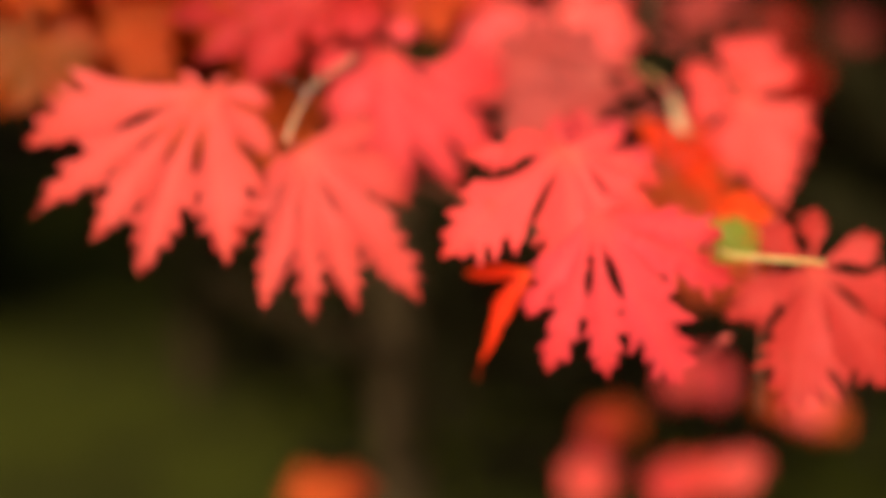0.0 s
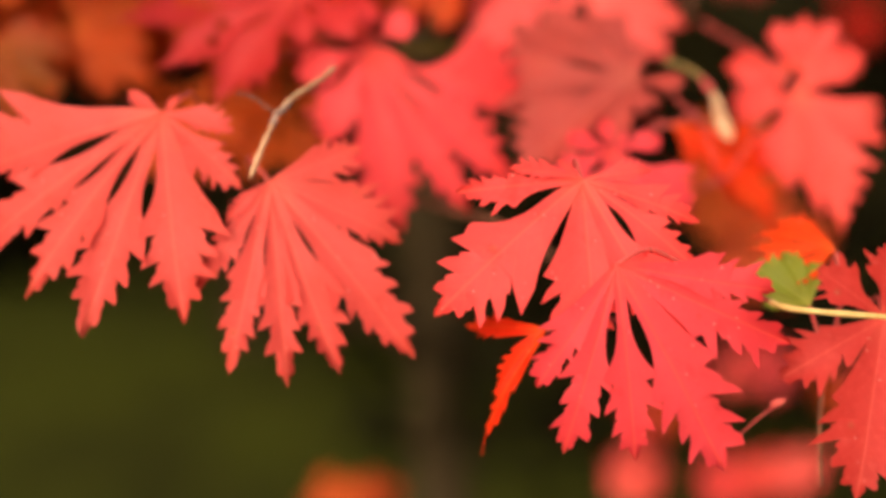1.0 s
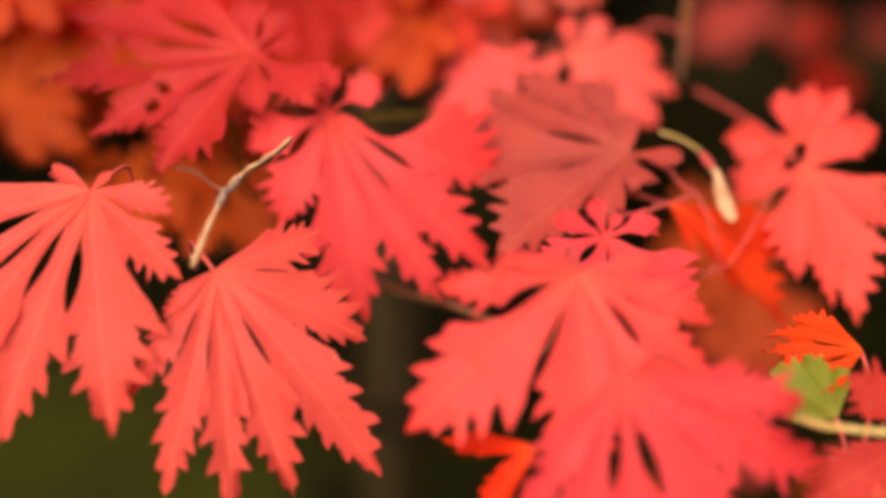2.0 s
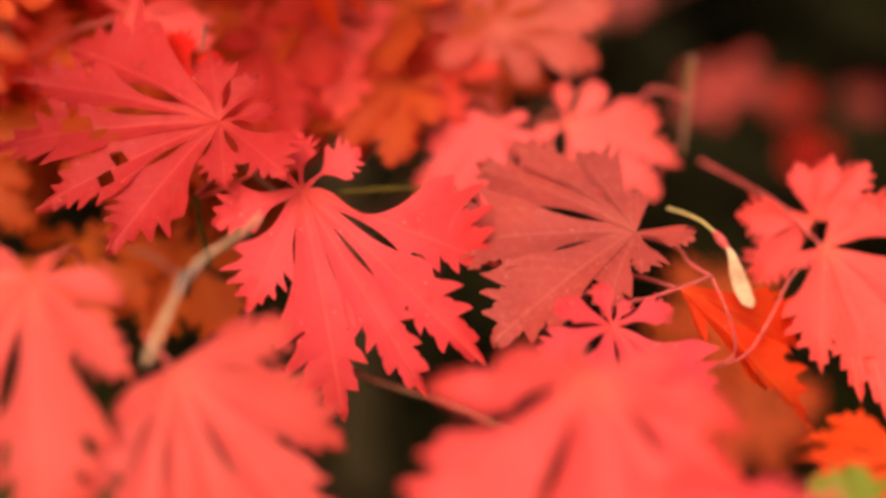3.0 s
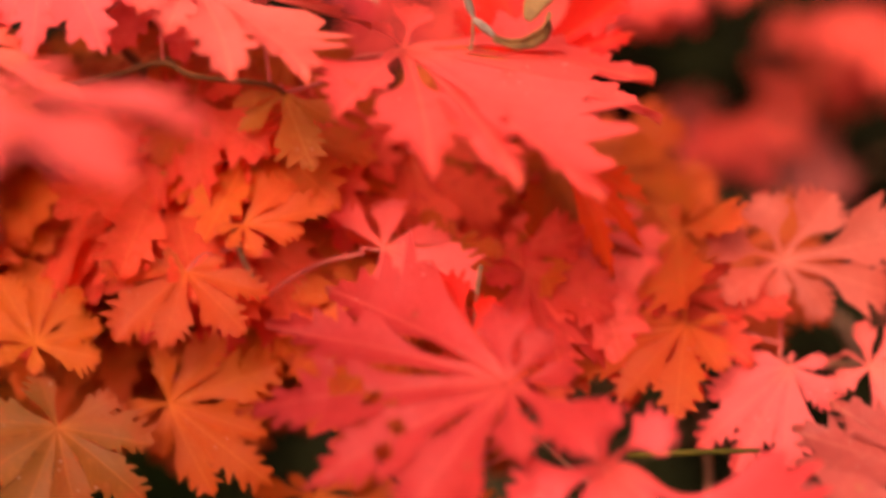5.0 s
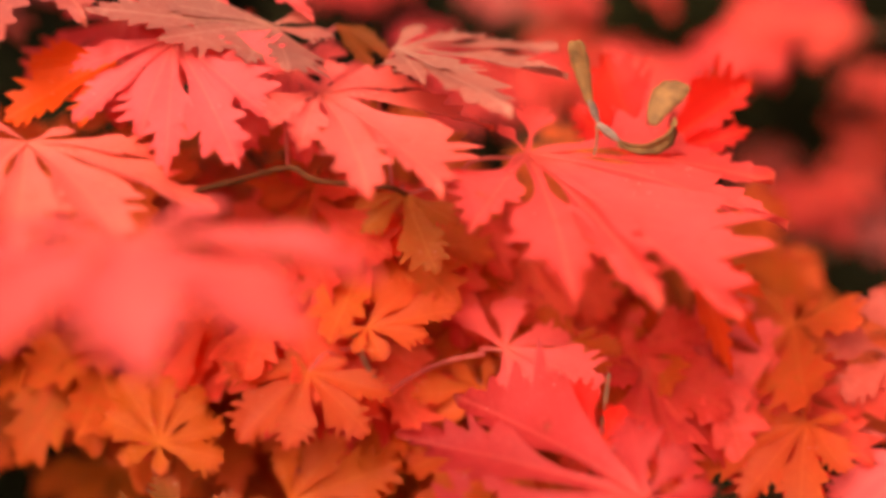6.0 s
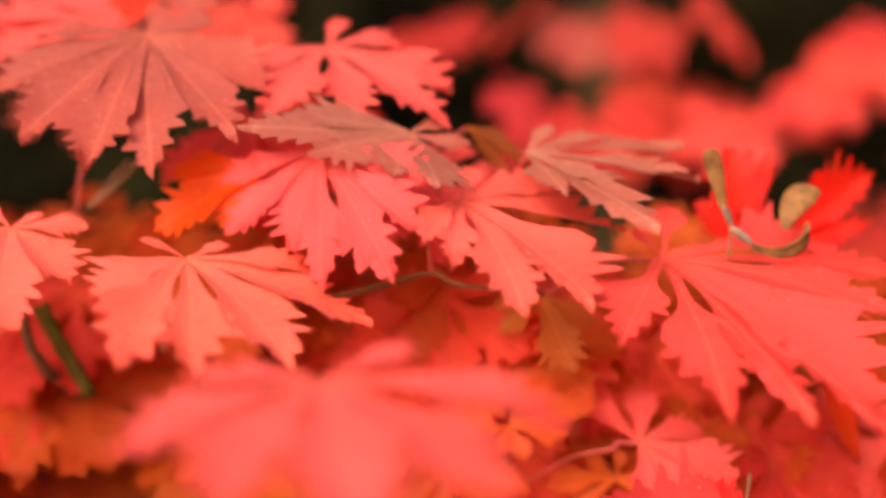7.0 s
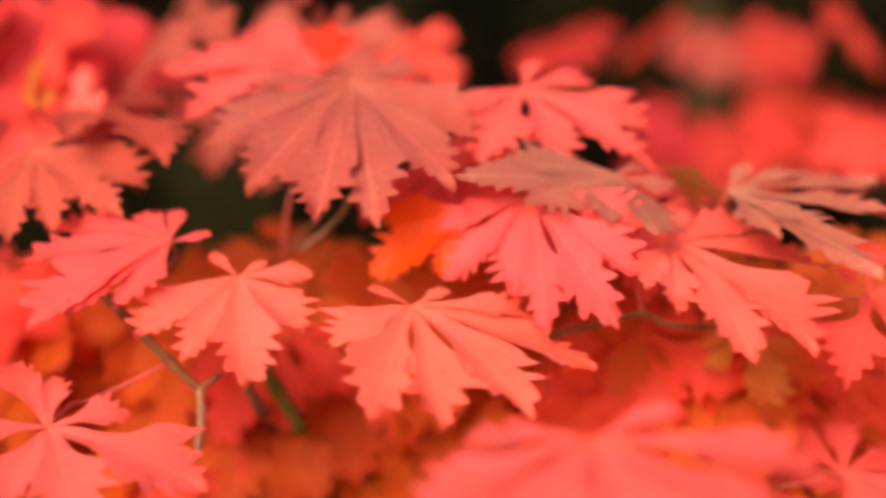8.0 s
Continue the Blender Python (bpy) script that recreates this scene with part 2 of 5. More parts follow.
def tube(points, radius, sides=6, taper=1.0):
    """A bent round rod through the points, as a mesh, smoothed between them and closed at both ends."""
    pts = [Vector(p) for p in points]
    fine = []
    for i in range(len(pts) - 1):
        p0, p1, p2, p3 = pts[max(i - 1, 0)], pts[i], pts[i + 1], pts[min(i + 2, len(pts) - 1)]
        for s in range(4):
            t = s / 4
            fine.append(0.5 * (2 * p1 + (p2 - p0) * t + (2 * p0 - 5 * p1 + 4 * p2 - p3) * t * t + (3 * p1 - p0 - 3 * p2 + p3) * t ** 3))
    fine.append(pts[-1])
    verts, faces = [], []
    for i, p in enumerate(fine):
        ahead = (fine[min(i + 1, len(fine) - 1)] - fine[max(i - 1, 0)]).normalized()
        one = ahead.cross(Vector((0.31, 0.2, 0.93))).normalized()
        two = ahead.cross(one)
        r = radius * (1 + (taper - 1) * i / (len(fine) - 1))
        r *= 1 + 0.10 * math.sin(i * 2.3)
        for k in range(sides):
            a = 2 * math.pi * k / sides
            verts.append(p + r * (math.cos(a) * one + math.sin(a) * two))
    for i in range(len(fine) - 1):
        for k in range(sides):
            faces.append((i * sides + k, i * sides + (k + 1) % sides, (i + 1) * sides + (k + 1) % sides, (i + 1) * sides + k))
    faces += [tuple(reversed(range(sides))), tuple(range(len(verts) - sides, len(verts)))]
    mesh = bpy.data.meshes.new("tube")
    mesh.from_pydata([tuple(v) for v in verts], [], faces)
    mesh.polygons.foreach_set("use_smooth", [True] * len(faces))
    return mesh


WIDTHS = ((0, 0.05), (0.2, 0.098), (0.35, 0.132), (0.5, 0.172), (0.6, 0.186), (0.68, 0.172), (0.76, 0.134), (0.84, 0.088), (0.91, 0.050), (0.96, 0.024), (1.0, 0.001))


def width_at(s):
    for (a, wa), (b, wb) in zip(WIDTHS, WIDTHS[1:]):
        if s <= b:
            return wa + (wb - wa) * (s - a) / (b - a)
    return 0.0


def rear_of(angle):
    """How far a lobe at that angle belongs to the small ones behind the hub, 0 to 1."""
    back = max(0.0, min(1.0, (abs(angle) - 58) / 72))
    return back * back * (3 - 2 * back)


def fan_of(rnd, size, count, spread, power):
    """Lobes of a regular leaf: angles fanned round +y and lengths that shrink towards the stalk."""
    half = (count - 1) / 2
    fan = []
    for i in range(count):
        k = i - half
        angle = math.copysign(spread * abs(k / half) ** power, k)
        length = 1 - 0.10 * min(1, abs(angle) / 60) - 0.66 * rear_of(angle)
        fan.append((angle + rnd.uniform(-4, 4), size * length * rnd.uniform(0.9, 1.06)))
    return fan


def saw(rnd, coarse):
    """The teeth along one edge of a lobe: where each begins and ends, its notch and its point."""
    teeth, s = [], rnd.uniform(0.40, 0.48)
    while s < 0.97:
        run = rnd.uniform(0.09, 0.145) * coarse * (1.15 - 0.7 * max(0, s - 0.5))
        teeth.append((s, s + run, rnd.uniform(0.40, 0.60), rnd.uniform(1.08, 1.36)))
        s += run
    return teeth


def edge_at(teeth, s):
    for first, last, low, high in teeth:
        if first <= s < last:
            r = (s - first) / (last - first)
            return low + (high - low) * r ** 0.9 - (0.13 if 0.40 < r < 0.58 else 0.0)
    return 1.0


def blade(size, seed, fan=(), lobes=9, spread=150, power=1.2, droop=0.16, fold=0.38, wave=0.026, full=1.0, blunt=1.1, coarse=1.0, slit=1.0, cut=0.60, holes=(), steps=66):
    """A full-moon maple leaf about its hub. fan: (degrees, millimetres) of each lobe from +y towards +x; without it a regular one.
    The lobes are narrow at the hub, leave slits, meet again half-way out and end in deep pointed teeth."""
    rnd = random.Random(seed)
    fan = sorted((a, mm / 1000) for a, mm in fan) if fan else fan_of(rnd, size, lobes, spread, power)
    count = len(fan)
    verts, faces, uvs = [], [], []
    slits = [slit * rnd.choice((0.18, 0.32, 0.48, 0.64)) for _ in range(count + 1)]
    for i, (angle, length) in enumerate(fan):
        before = min(46.0, max(17.0, angle - fan[i - 1][0])) if i else 32.0
        after = min(46.0, max(17.0, fan[i + 1][0] - angle)) if i < count - 1 else 32.0
        wide = {-1: max(0.85, min(1.6, before / 25)), 1: max(0.85, min(1.6, after / 25))}
        gaps = {-1: math.tan(radians(before / 2)), 1: math.tan(radians(after / 2))}
        open_by = {-1: slits[i], 1: slits[i + 1]}
        back = rear_of(angle)
        bend = droop * rnd.uniform(0.75, 1.25)
        sway, twist = rnd.uniform(-0.05, 0.05), rnd.uniform(-0.16, 0.16)
        broad = full * rnd.uniform(0.92, 1.10) * (1.0 + 0.25 * back)
        jags = {-1: saw(rnd, coarse), 1: saw(rnd, coarse)}
        base, lift = len(verts), 0.00022 * (i % 2) + 0.00010 * i * size / 0.06
        turn = radians(angle)
        ca, sa = math.cos(turn), math.sin(turn)
        for j in range(steps):
            s = 1 - (1 - j / (steps - 1)) ** 1.2
            for c in range(5):
                u = (c - 2) / 2
                way = -1 if u < 0 else 1
                w = width_at(s ** blunt) * broad * wide[way]
                gape = math.sin(math.pi * min(1, max(0, (s - 0.06) / 0.46))) ** 0.8
                apart = min(1.0, max(0.0, (s - cut - 0.08 * open_by[way]) / 0.22))
                seam = s * gaps[way] * (1.12 - open_by[way] * gape - 0.55 * apart) + 0.012
                free, w = w < seam or apart > 0, min(w, seam)
                reach = w
                ahead = 0.30 * abs(u) * w * (1 - s)
                if abs(u) == 1 and free:
                    jag = edge_at(jags[way], s)
                    reach *= jag
                    ahead += 0.75 * w * max(0, jag - 0.66)
                x = u * reach + sway * s * s
                y = min(s + ahead * (1 if s < 0.985 else 0), 1.02)
                z = bend * (0.35 * s - s * s) + fold * abs(u) * reach * (0.9 - 0.4 * s) + twist * u * reach * s
                z += wave * (math.sin(5 * s + 2 * u + i * 1.7 + seed) * s * s + 0.5 * s * math.sin(17 * s + 2.0 * i) * abs(u))
                z += 0.45 * back * s
                x, y, z = x * length, y * length, z * length + lift
                verts.append((x * ca + y * sa, -x * sa + y * ca, z))
                uvs.append((0.5 + 0.5 * u * reach / 0.19, s))
        for j in range(steps - 1):
            for c in range(4):
                if any(i == lobe and c == col and first <= j <= last for lobe, col, first, last in holes):
                    continue
                a = base + j * 5 + c
                faces.append((a, a + 1, a + 6, a + 5))
    mesh = bpy.data.meshes.new("blade")
    mesh.from_pydata(verts, [], faces)
    layer = mesh.uv_layers.new(name="lobe")
    order = [v for face in faces for v in face]
    layer.data.foreach_set("uv", [value for v in order for value in uvs[v]])
    mesh.polygons.foreach_set("use_smooth", [True] * len(faces))
    return mesh


LEAF_LABEL = {
    "coral": "coral-red maple leaf with toothed lobes", "ruby": "ruby-red maple leaf with long pointed lobes", "crimson": "crimson maple leaf with small brown holes",
    "pink": "salmon-red maple leaf, sunlit", "dusky": "dull rose maple leaf with mottled blade", "amber": "brownish orange maple leaf", "ember": "coral-red maple leaf, its colour warmed for shade", "scarlet": "orange-scarlet curled maple leaf", "rose": "rose-red maple leaf hanging down",
    "pale": "pale rose-beige maple leaf lying almost flat", "brick": "brick-red maple leaf with open lobes", "deep": "deep red curled maple leaf", "orange": "orange maple leaf with toothed lobes",
    "flame": "orange-red maple leaf with yellow-green tints", "olive": "maple leaf fading from green to red",
    "green": "small green leaf with paler veins",
}


class Branch:
    """A branch: the thing itself and the line of its main stem, to which its leaf stalks run."""

    def __init__(self, label, points, radius):
        self.thing = tagged(new("maple_branch"), label, "branch", "branches of the red maple")
        self.line = [Vector(p) for p in points]
        self.segments = list(zip(self.line, self.line[1:]))
        self.thing.location = self.line[0]
        self.back = Matrix.Translation(-self.line[0])
        mesh = tube([p - self.line[0] for p in self.line], radius, 8, 0.25)
        part("stem", mesh, STEM["bark"], self.thing)

    def nearest(self, p):
        best = None
        for a, b in self.segments:
            t = max(0, min(1, (p - a).dot(b - a) / (b - a).length_squared))
            q = a + (b - a) * t
            if best is None or (q - p).length < (best - p).length:
                best = q
        return best


def twig(branch, radius, look_name, *points):
    start = branch.line[0]
    part("twig", tube([Vector(p) - start for p in points], radius, 7, 0.8), STEM[look_name], branch.thing)
    branch.segments += [(Vector(a), Vector(b)) for a, b in zip(points, points[1:])]


def stalk(leaf, branch, m, length):
    """The leaf's stalk, from under its hub back to the branch."""
    end = m.inverted() @ branch.nearest(m.translation)
    if end.length > 0.045 or end.z > 0.005:
        end = Vector((0, -0.30, -0.95)) * 0.035
    mid = end * 0.45 + Vector((0, -0.10 * length, -0.06 * length))
    part("petiole", tube([(0, 0, -0.0004), mid * 0.5 + Vector((0, -0.08 * length, 0)), mid, end], 0.00055, 5), STEM["red"], leaf)


def maple_leaf(branch, m, size, look_name, seed, **shape):
    leaf = part("leaf", blade(size, seed, **shape), SKIN[look_name], branch.thing, LEAF_LABEL[look_name])
    leaf.matrix_basis = branch.back @ m
    stalk(leaf, branch, m, size)
    return leaf


SMALL = {}


def small_leaf(branch, m, size, look_name, seed):
    """A leaf of the crowded ones further in: six blades shared by all."""
    if (look_name, seed) not in SMALL:
        SMALL[look_name, seed] = blade(1.0, 100 + seed, lobes=9 if seed % 2 else 7, spread=140, power=1.12, droop=0.2, blunt=1.5, full=1.15, coarse=1.3, steps=36)
    leaf = part("leaf", SMALL[look_name, seed], SKIN[look_name], branch.thing, LEAF_LABEL[look_name])
    leaf.matrix_basis = branch.back @ m @ Matrix.Scale(size, 4)
    return leaf


# ---- ground and distance ----
def ground():
    bm = bmesh.new()
    bmesh.ops.create_grid(bm, x_segments=60, y_segments=60, size=1.0)
    for v in bm.verts:
        r = max(abs(v.co.x), abs(v.co.y))
        k = 3 + 900 * r ** 4
        v.co.x, v.co.y = v.co.x * k, v.co.y * k
        v.co.z = 0.05 * noise.noise(v.co * 0.4) if r < 0.6 else 0.0
    mesh = bpy.data.meshes.new("ground")
    bm.to_mesh(mesh)
    bm.free()
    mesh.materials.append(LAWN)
    tagged(new("ground", mesh), "mown green lawn with soft shade painted into its colour", "lawn", kind="structure")


ground()


def grass():
    """Short blades over the stretch of lawn that is seen."""
    rnd = random.Random(4)
    verts, faces = [], []
    for _ in range(9000):
        x, y = rnd.uniform(-2.2, 1.6), rnd.uniform(0.9, 2.6)
        z = 0.05 * noise.noise(Vector((x, y, 0)) * 0.4) - 0.01
        a, h, lean = rnd.uniform(0, 6.28), rnd.uniform(0.03, 0.07), rnd.uniform(0, 0.03)
        dx, dy, base = 0.003 * math.cos(a), 0.003 * math.sin(a), len(verts)
        verts += [(x - dx, y - dy, z), (x + dx, y + dy, z), (x - dy * lean * 300, y + dx * lean * 300, z + h)]
        faces.append((base, base + 1, base + 2))
    mesh = bpy.data.meshes.new("grass")
    mesh.from_pydata(verts, [], faces)
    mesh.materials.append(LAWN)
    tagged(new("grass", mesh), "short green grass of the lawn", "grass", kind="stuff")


grass()


def shrub(x, y, wide, height, seed):
    """An evergreen shrub with shade in its colour: a stem, and a crown of some thousand small leaves round several
    limbs.
    """
    thing = tagged(new("evergreen_shrub"), "tall evergreen shrub, deep shade put into its colour", "shrub", "evergreens behind the maple")
    thing.location = (x, y, 0)
    rnd = random.Random(seed)
    part("trunk", tube([(0, 0, -0.05), (0.03, 0, height * 0.3), (0, 0.04, height * 0.8)], 0.05, 7, 0.4), STEM["trunk"], thing)
    verts, faces = [], []
    lobes = [(Vector((rnd.uniform(-0.6, 0.6) * wide, rnd.uniform(-0.4, 0.5) * wide, height * (0.08 + 0.9 * k / 13))), rnd.uniform(0.35, 0.6) * wide) for k in range(14)]
    for middle, r in lobes:
        for _ in range(420):
            d = Vector((rnd.gauss(0, 1), rnd.gauss(0, 1), rnd.gauss(0, 1))).normalized()
            p = middle + d * r * rnd.uniform(0.55, 1.05)
            p.z = max(p.z, 0.02)
            size = rnd.uniform(0.05, 0.10)
            one = (d.orthogonal().normalized() + d * rnd.uniform(-0.4, 0.4)).normalized()
            two = one.cross(d).normalized()
            base = len(verts)
            verts += [p - one * size, p + two * size * 0.5, p + one * size, p - two * size * 0.5]
            faces.append((base, base + 1, base + 2, base + 3))
    mesh = bpy.data.meshes.new("crown")
    mesh.from_pydata([tuple(v) for v in verts], [], faces)
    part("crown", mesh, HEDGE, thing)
    return thing


first = shrub(-4.2, 2.35, 1.25, 4.6, 1)
second = shrub(-2.9, 2.6, 1.2, 4.9, 2)
for k, (sx, sy, turn) in enumerate(((-1.7, 2.35, 40), (-0.6, 2.7, 200), (0.5, 2.45, 120), (1.6, 2.7, 300), (2.7, 2.4, 70), (3.9, 2.6, 160))):
    copy_thing(first if k % 2 else second, pose(sx, sy, 0, 0, 0, turn))


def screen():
    """A wall for the wood behind the shrubs, its shade painted in, which closes the view."""
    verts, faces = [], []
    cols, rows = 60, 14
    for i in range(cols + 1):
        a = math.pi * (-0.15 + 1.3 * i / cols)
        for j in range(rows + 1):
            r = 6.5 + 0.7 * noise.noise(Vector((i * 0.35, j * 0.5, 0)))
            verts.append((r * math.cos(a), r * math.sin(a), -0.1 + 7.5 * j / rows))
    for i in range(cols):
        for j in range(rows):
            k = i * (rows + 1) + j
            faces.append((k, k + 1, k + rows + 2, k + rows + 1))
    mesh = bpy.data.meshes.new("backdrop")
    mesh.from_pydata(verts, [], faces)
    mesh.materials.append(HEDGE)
    tagged(new("backdrop", mesh), "wood far behind the garden, its shade put into the colour", "backdrop", kind="structure")


screen()

# ---- the maple ----
TRUNK = (-0.0594, 0.7500, 0.6152)
trunk_xy = (TRUNK[0], TRUNK[1])
tree = tagged(new("maple_tree"), "slender brown maple trunk standing in the shade", "tree")
tree.location = (*trunk_xy, 0)
part("trunk", tube([(0.03, 0.02, -0.05), (0.01, 0, 0.3), (0, 0, 0.7), (-0.02, 0.01, 1.1), (-0.04, 0.0, 1.7)], 0.032, 10, 0.6), STEM["trunk"], tree)
part("limb", tube([Vector(p) - Vector((*trunk_xy, 0)) for p in ((-0.1773, 0.4500, 0.8206), (-0.1096, 0.5000, 0.7736), (-0.0396, 0.6000, 0.7045), (-0.0604, 0.7500, 0.5602))], 0.007, 7, 2.0), STEM["trunk"], tree)


def crown(thing, count):
    """Foliage added out of view: many leaves over the inner branches, which keep the garden behind in shade."""
    rnd = random.Random(8)
    shapes = [blade(1.0, 300 + k, lobes=7, spread=135, power=1.1, droop=0.2, steps=10) for k in range(3)]
    verts, faces = [], []
    for _ in range(count):
        turn, far = rnd.uniform(0, 2 * math.pi), rnd.random() ** 0.5
        reach = far * (0.95 + 0.14 * math.sin(3 * turn + 1) + 0.10 * math.sin(5 * turn))
        x, y = thing.location.x + reach * math.cos(turn), thing.location.y + reach * math.sin(turn)
        z = 1.38 + (0.62 - 0.50 * far * far) * rnd.random() ** 0.7 + 0.05 * math.sin(7 * x) * math.cos(6 * y)
        if y < 0.22:
            continue
        m = pose(x, y, z, rnd.uniform(-50, -10), rnd.uniform(-25, 25), rnd.uniform(100, 260))
        size, base, shape = rnd.uniform(0.05, 0.07), len(verts), rnd.choice(shapes)
        verts += [tuple(m @ (v.co * size) - thing.location) for v in shape.vertices]
        faces += [tuple(base + v for v in p.vertices) for p in shape.polygons]
    mesh = bpy.data.meshes.new("crown")
    mesh.from_pydata(verts, [], faces)
    mesh.uv_layers.new(name="lobe")
    ob = part("crown", mesh, SKIN["coral"], thing, "coral-red foliage added above the view to block sun")
    tagged(ob, kind="stuff")


# Unseen limbs, added only to carry the sun-blocking foliage.
for reach in ((-0.7, -0.35, 1.55), (0.65, -0.3, 1.6), (-0.35, 0.45, 1.7), (0.4, 0.5, 1.65), (0.05, -0.5, 1.5), (-0.5, 0.1, 1.45), (0.55, 0.1, 1.5)):
    far = Vector(reach)
    part("limb", tube([(-0.035, 0.0, 1.62), Vector((0, 0, 1.70)) + 0.35 * Vector((far.x, far.y, 0.1)), far * 0.75 + Vector((0, 0, 0.48)), far + Vector((0, 0, 0.12))], 0.011, 7, 0.3), STEM["trunk"], tree)
crown(tree, 720)


def at_trunk(z):
    return (trunk_xy[0], trunk_xy[1], z)


front_branch = Branch("low maple branch with hanging coral-red leaves", [at_trunk(0.80), (0.02, 0.35, 0.96), (0.04, 0.1, 0.965), (0.0291, 0.0120, 0.9522), (0.0174, 0.0080, 0.9585)], 0.002)
middle_branch = Branch("maple branch with crimson and dusky rose leaves", [at_trunk(0.85), (0.0, 0.30, 1.01), (0.0, 0.10, 1.0), (-0.02, 0.05, 0.998), (-0.058, 0.03, 1.03)], 0.002)
back_branch = Branch("maple branch with salmon-red sunlit leaves", [at_trunk(0.88), (0.05, 0.3, 1.02), (0.05, 0.13, 1.03), (0.03, 0.09, 1.035)], 0.0035)
low_branch = Branch("inner maple branch crowded with orange leaves", [at_trunk(0.9), (-0.08, 0.34, 1.0), (-0.12, 0.15, 1.02), (-0.14, 0.08, 1.04)], 0.004)
upper_branch = Branch("upper maple branch with wide spreading red leaves", [at_trunk(1.0), (-0.10, 0.35, 1.08), (-0.15, 0.15, 1.10), (-0.17, 0.06, 1.13)], 0.004)
outer_branch = Branch("outer maple branch with salmon-red leaves and forked twig", [at_trunk(1.0), (-0.2, 0.35, 1.04), (-0.25, 0.15, 1.06), (-0.26, 0.06, 1.09), (-0.26, 0.04, 1.12)], 0.004)
far_branch = Branch("red maple foliage further back, out of focus", [at_trunk(1.0), (0.12, 0.7, 1.05), (0.25, 0.45, 1.15), (0.0, 0.35, 1.18)], 0.002)

twig(back_branch, 0.0005, "red", (0.0183, 0.0860, 1.0628), (0.0170, 0.0820, 1.0492), (0.0158, 0.0760, 1.0375))
twig(front_branch, 0.0003, "red", (0.0697, -0.1100, 0.9340), (0.0762, -0.1100, 0.9409), (0.0834, -0.1080, 0.9453))
twig(front_branch, 0.0006, "bark", (0.0945, -0.1000, 0.9448), (0.0944, -0.1000, 0.9332), (0.0955, -0.1000, 0.9163))
twig(upper_branch, 0.0006, "red", (-0.2494, 0.0720, 1.1572), (-0.2523, 0.0720, 1.1456), (-0.2548, 0.0740, 1.1320))
twig(upper_branch, 0.0006, "bark", (-0.2402, 0.0800, 1.1490), (-0.2474, 0.0800, 1.1415), (-0.2538, 0.0800, 1.1348))
twig(middle_branch, 0.0013, "bark", (-0.0351, 0.0000, 0.9822), (-0.0228, 0.0050, 0.9744), (-0.0110, 0.0080, 0.9694), (0.0027, 0.0000, 0.9675), (0.0191, 0.0100, 0.9562))
twig(upper_branch, 0.0009, "brown", (-0.1770, 0.0480, 1.1117), (-0.1614, 0.0460, 1.1154), (-0.1482, 0.0460, 1.1187), (-0.1406, 0.0460, 1.1153), (-0.1233, 0.0520, 1.1134), (-0.1192, 0.0600, 1.1111))
twig(outer_branch, 0.0016, "brown", (-0.3062, 0.0340, 1.1367), (-0.2947, 0.0300, 1.1284), (-0.2836, 0.0260, 1.1186), (-0.2734, 0.0220, 1.1099), (-0.2664, 0.0200, 1.1041))
# Upright piece of the fork: the light on it is in the paler bark.
twig(outer_branch, 0.0011, "tan", (-0.2664, 0.0200, 1.1044), (-0.2663, 0.0200, 1.0964), (-0.2688, 0.0220, 1.0842))
twig(outer_branch, 0.0011, "brown", (-0.2664, 0.0200, 1.1041), (-0.2610, 0.0220, 1.1079))
twig(outer_branch, 0.0025, "green", (-0.2623, 0.0620, 1.1086), (-0.2585, 0.0620, 1.1005), (-0.2527, 0.0600, 1.0918), (-0.2471, 0.0580, 1.0832))
twig(back_branch, 0.0008, "bark", (0.0809, 0.0900, 1.0571), (0.0799, 0.0900, 1.0421), (0.0782, 0.0880, 1.0252))
twig(back_branch, 0.0007, "red", (0.0646, 0.0900, 1.0370), (0.0668, 0.0900, 1.0453), (0.0726, 0.0900, 1.0457), (0.0798, 0.0920, 1.0432))
twig(middle_branch, 0.0006, "red", (0.0809, 0.0700, 1.0254), (0.0928, 0.0500, 1.0197), (0.0973, 0.0300, 1.0173), (0.1037, 0.0200, 1.0104))
twig(front_branch, 0.0009, "yellow", (0.0765, -0.1150, 0.9748), (0.0825, -0.1200, 0.9742), (0.1072, -0.1250, 0.9735))
twig(middle_branch, 0.0005, "bark", (-0.0659, 0.0300, 1.0684), (-0.0667, 0.0300, 1.0620), (-0.0676, 0.0320, 1.0532))
twig(middle_branch, 0.0008, "green", (-0.0293, 0.0300, 1.0211), (-0.0119, 0.0300, 1.0223), (0.0047, 0.0400, 1.0206))
twig(middle_branch, 0.001, "green", (-0.0667, 0.0100, 1.0233), (-0.0655, 0.0100, 1.0149), (-0.0635, 0.0100, 1.0050))
twig(low_branch, 0.0006, "red", (-0.1250, 0.0650, 1.0560), (-0.1184, 0.0620, 1.0611), (-0.1089, 0.0600, 1.0660), (-0.0981, 0.0580, 1.0686))
twig(low_branch, 0.0009, "bark", (-0.1348, 0.0600, 1.0795), (-0.1312, 0.0650, 1.0653), (-0.1250, 0.0650, 1.0553))
twig(upper_branch, 0.0009, "bark", (-0.2304, 0.0600, 1.1519), (-0.2345, 0.0600, 1.1458), (-0.2460, 0.0600, 1.1366))
twig(middle_branch, 0.0004, "red", (0.0721, -0.0120, 0.9819), (0.0799, -0.0100, 0.9840), (0.0873, -0.0050, 0.9932), (0.0934, 0.0000, 1.0028), (0.1026, 0.0100, 1.0071))
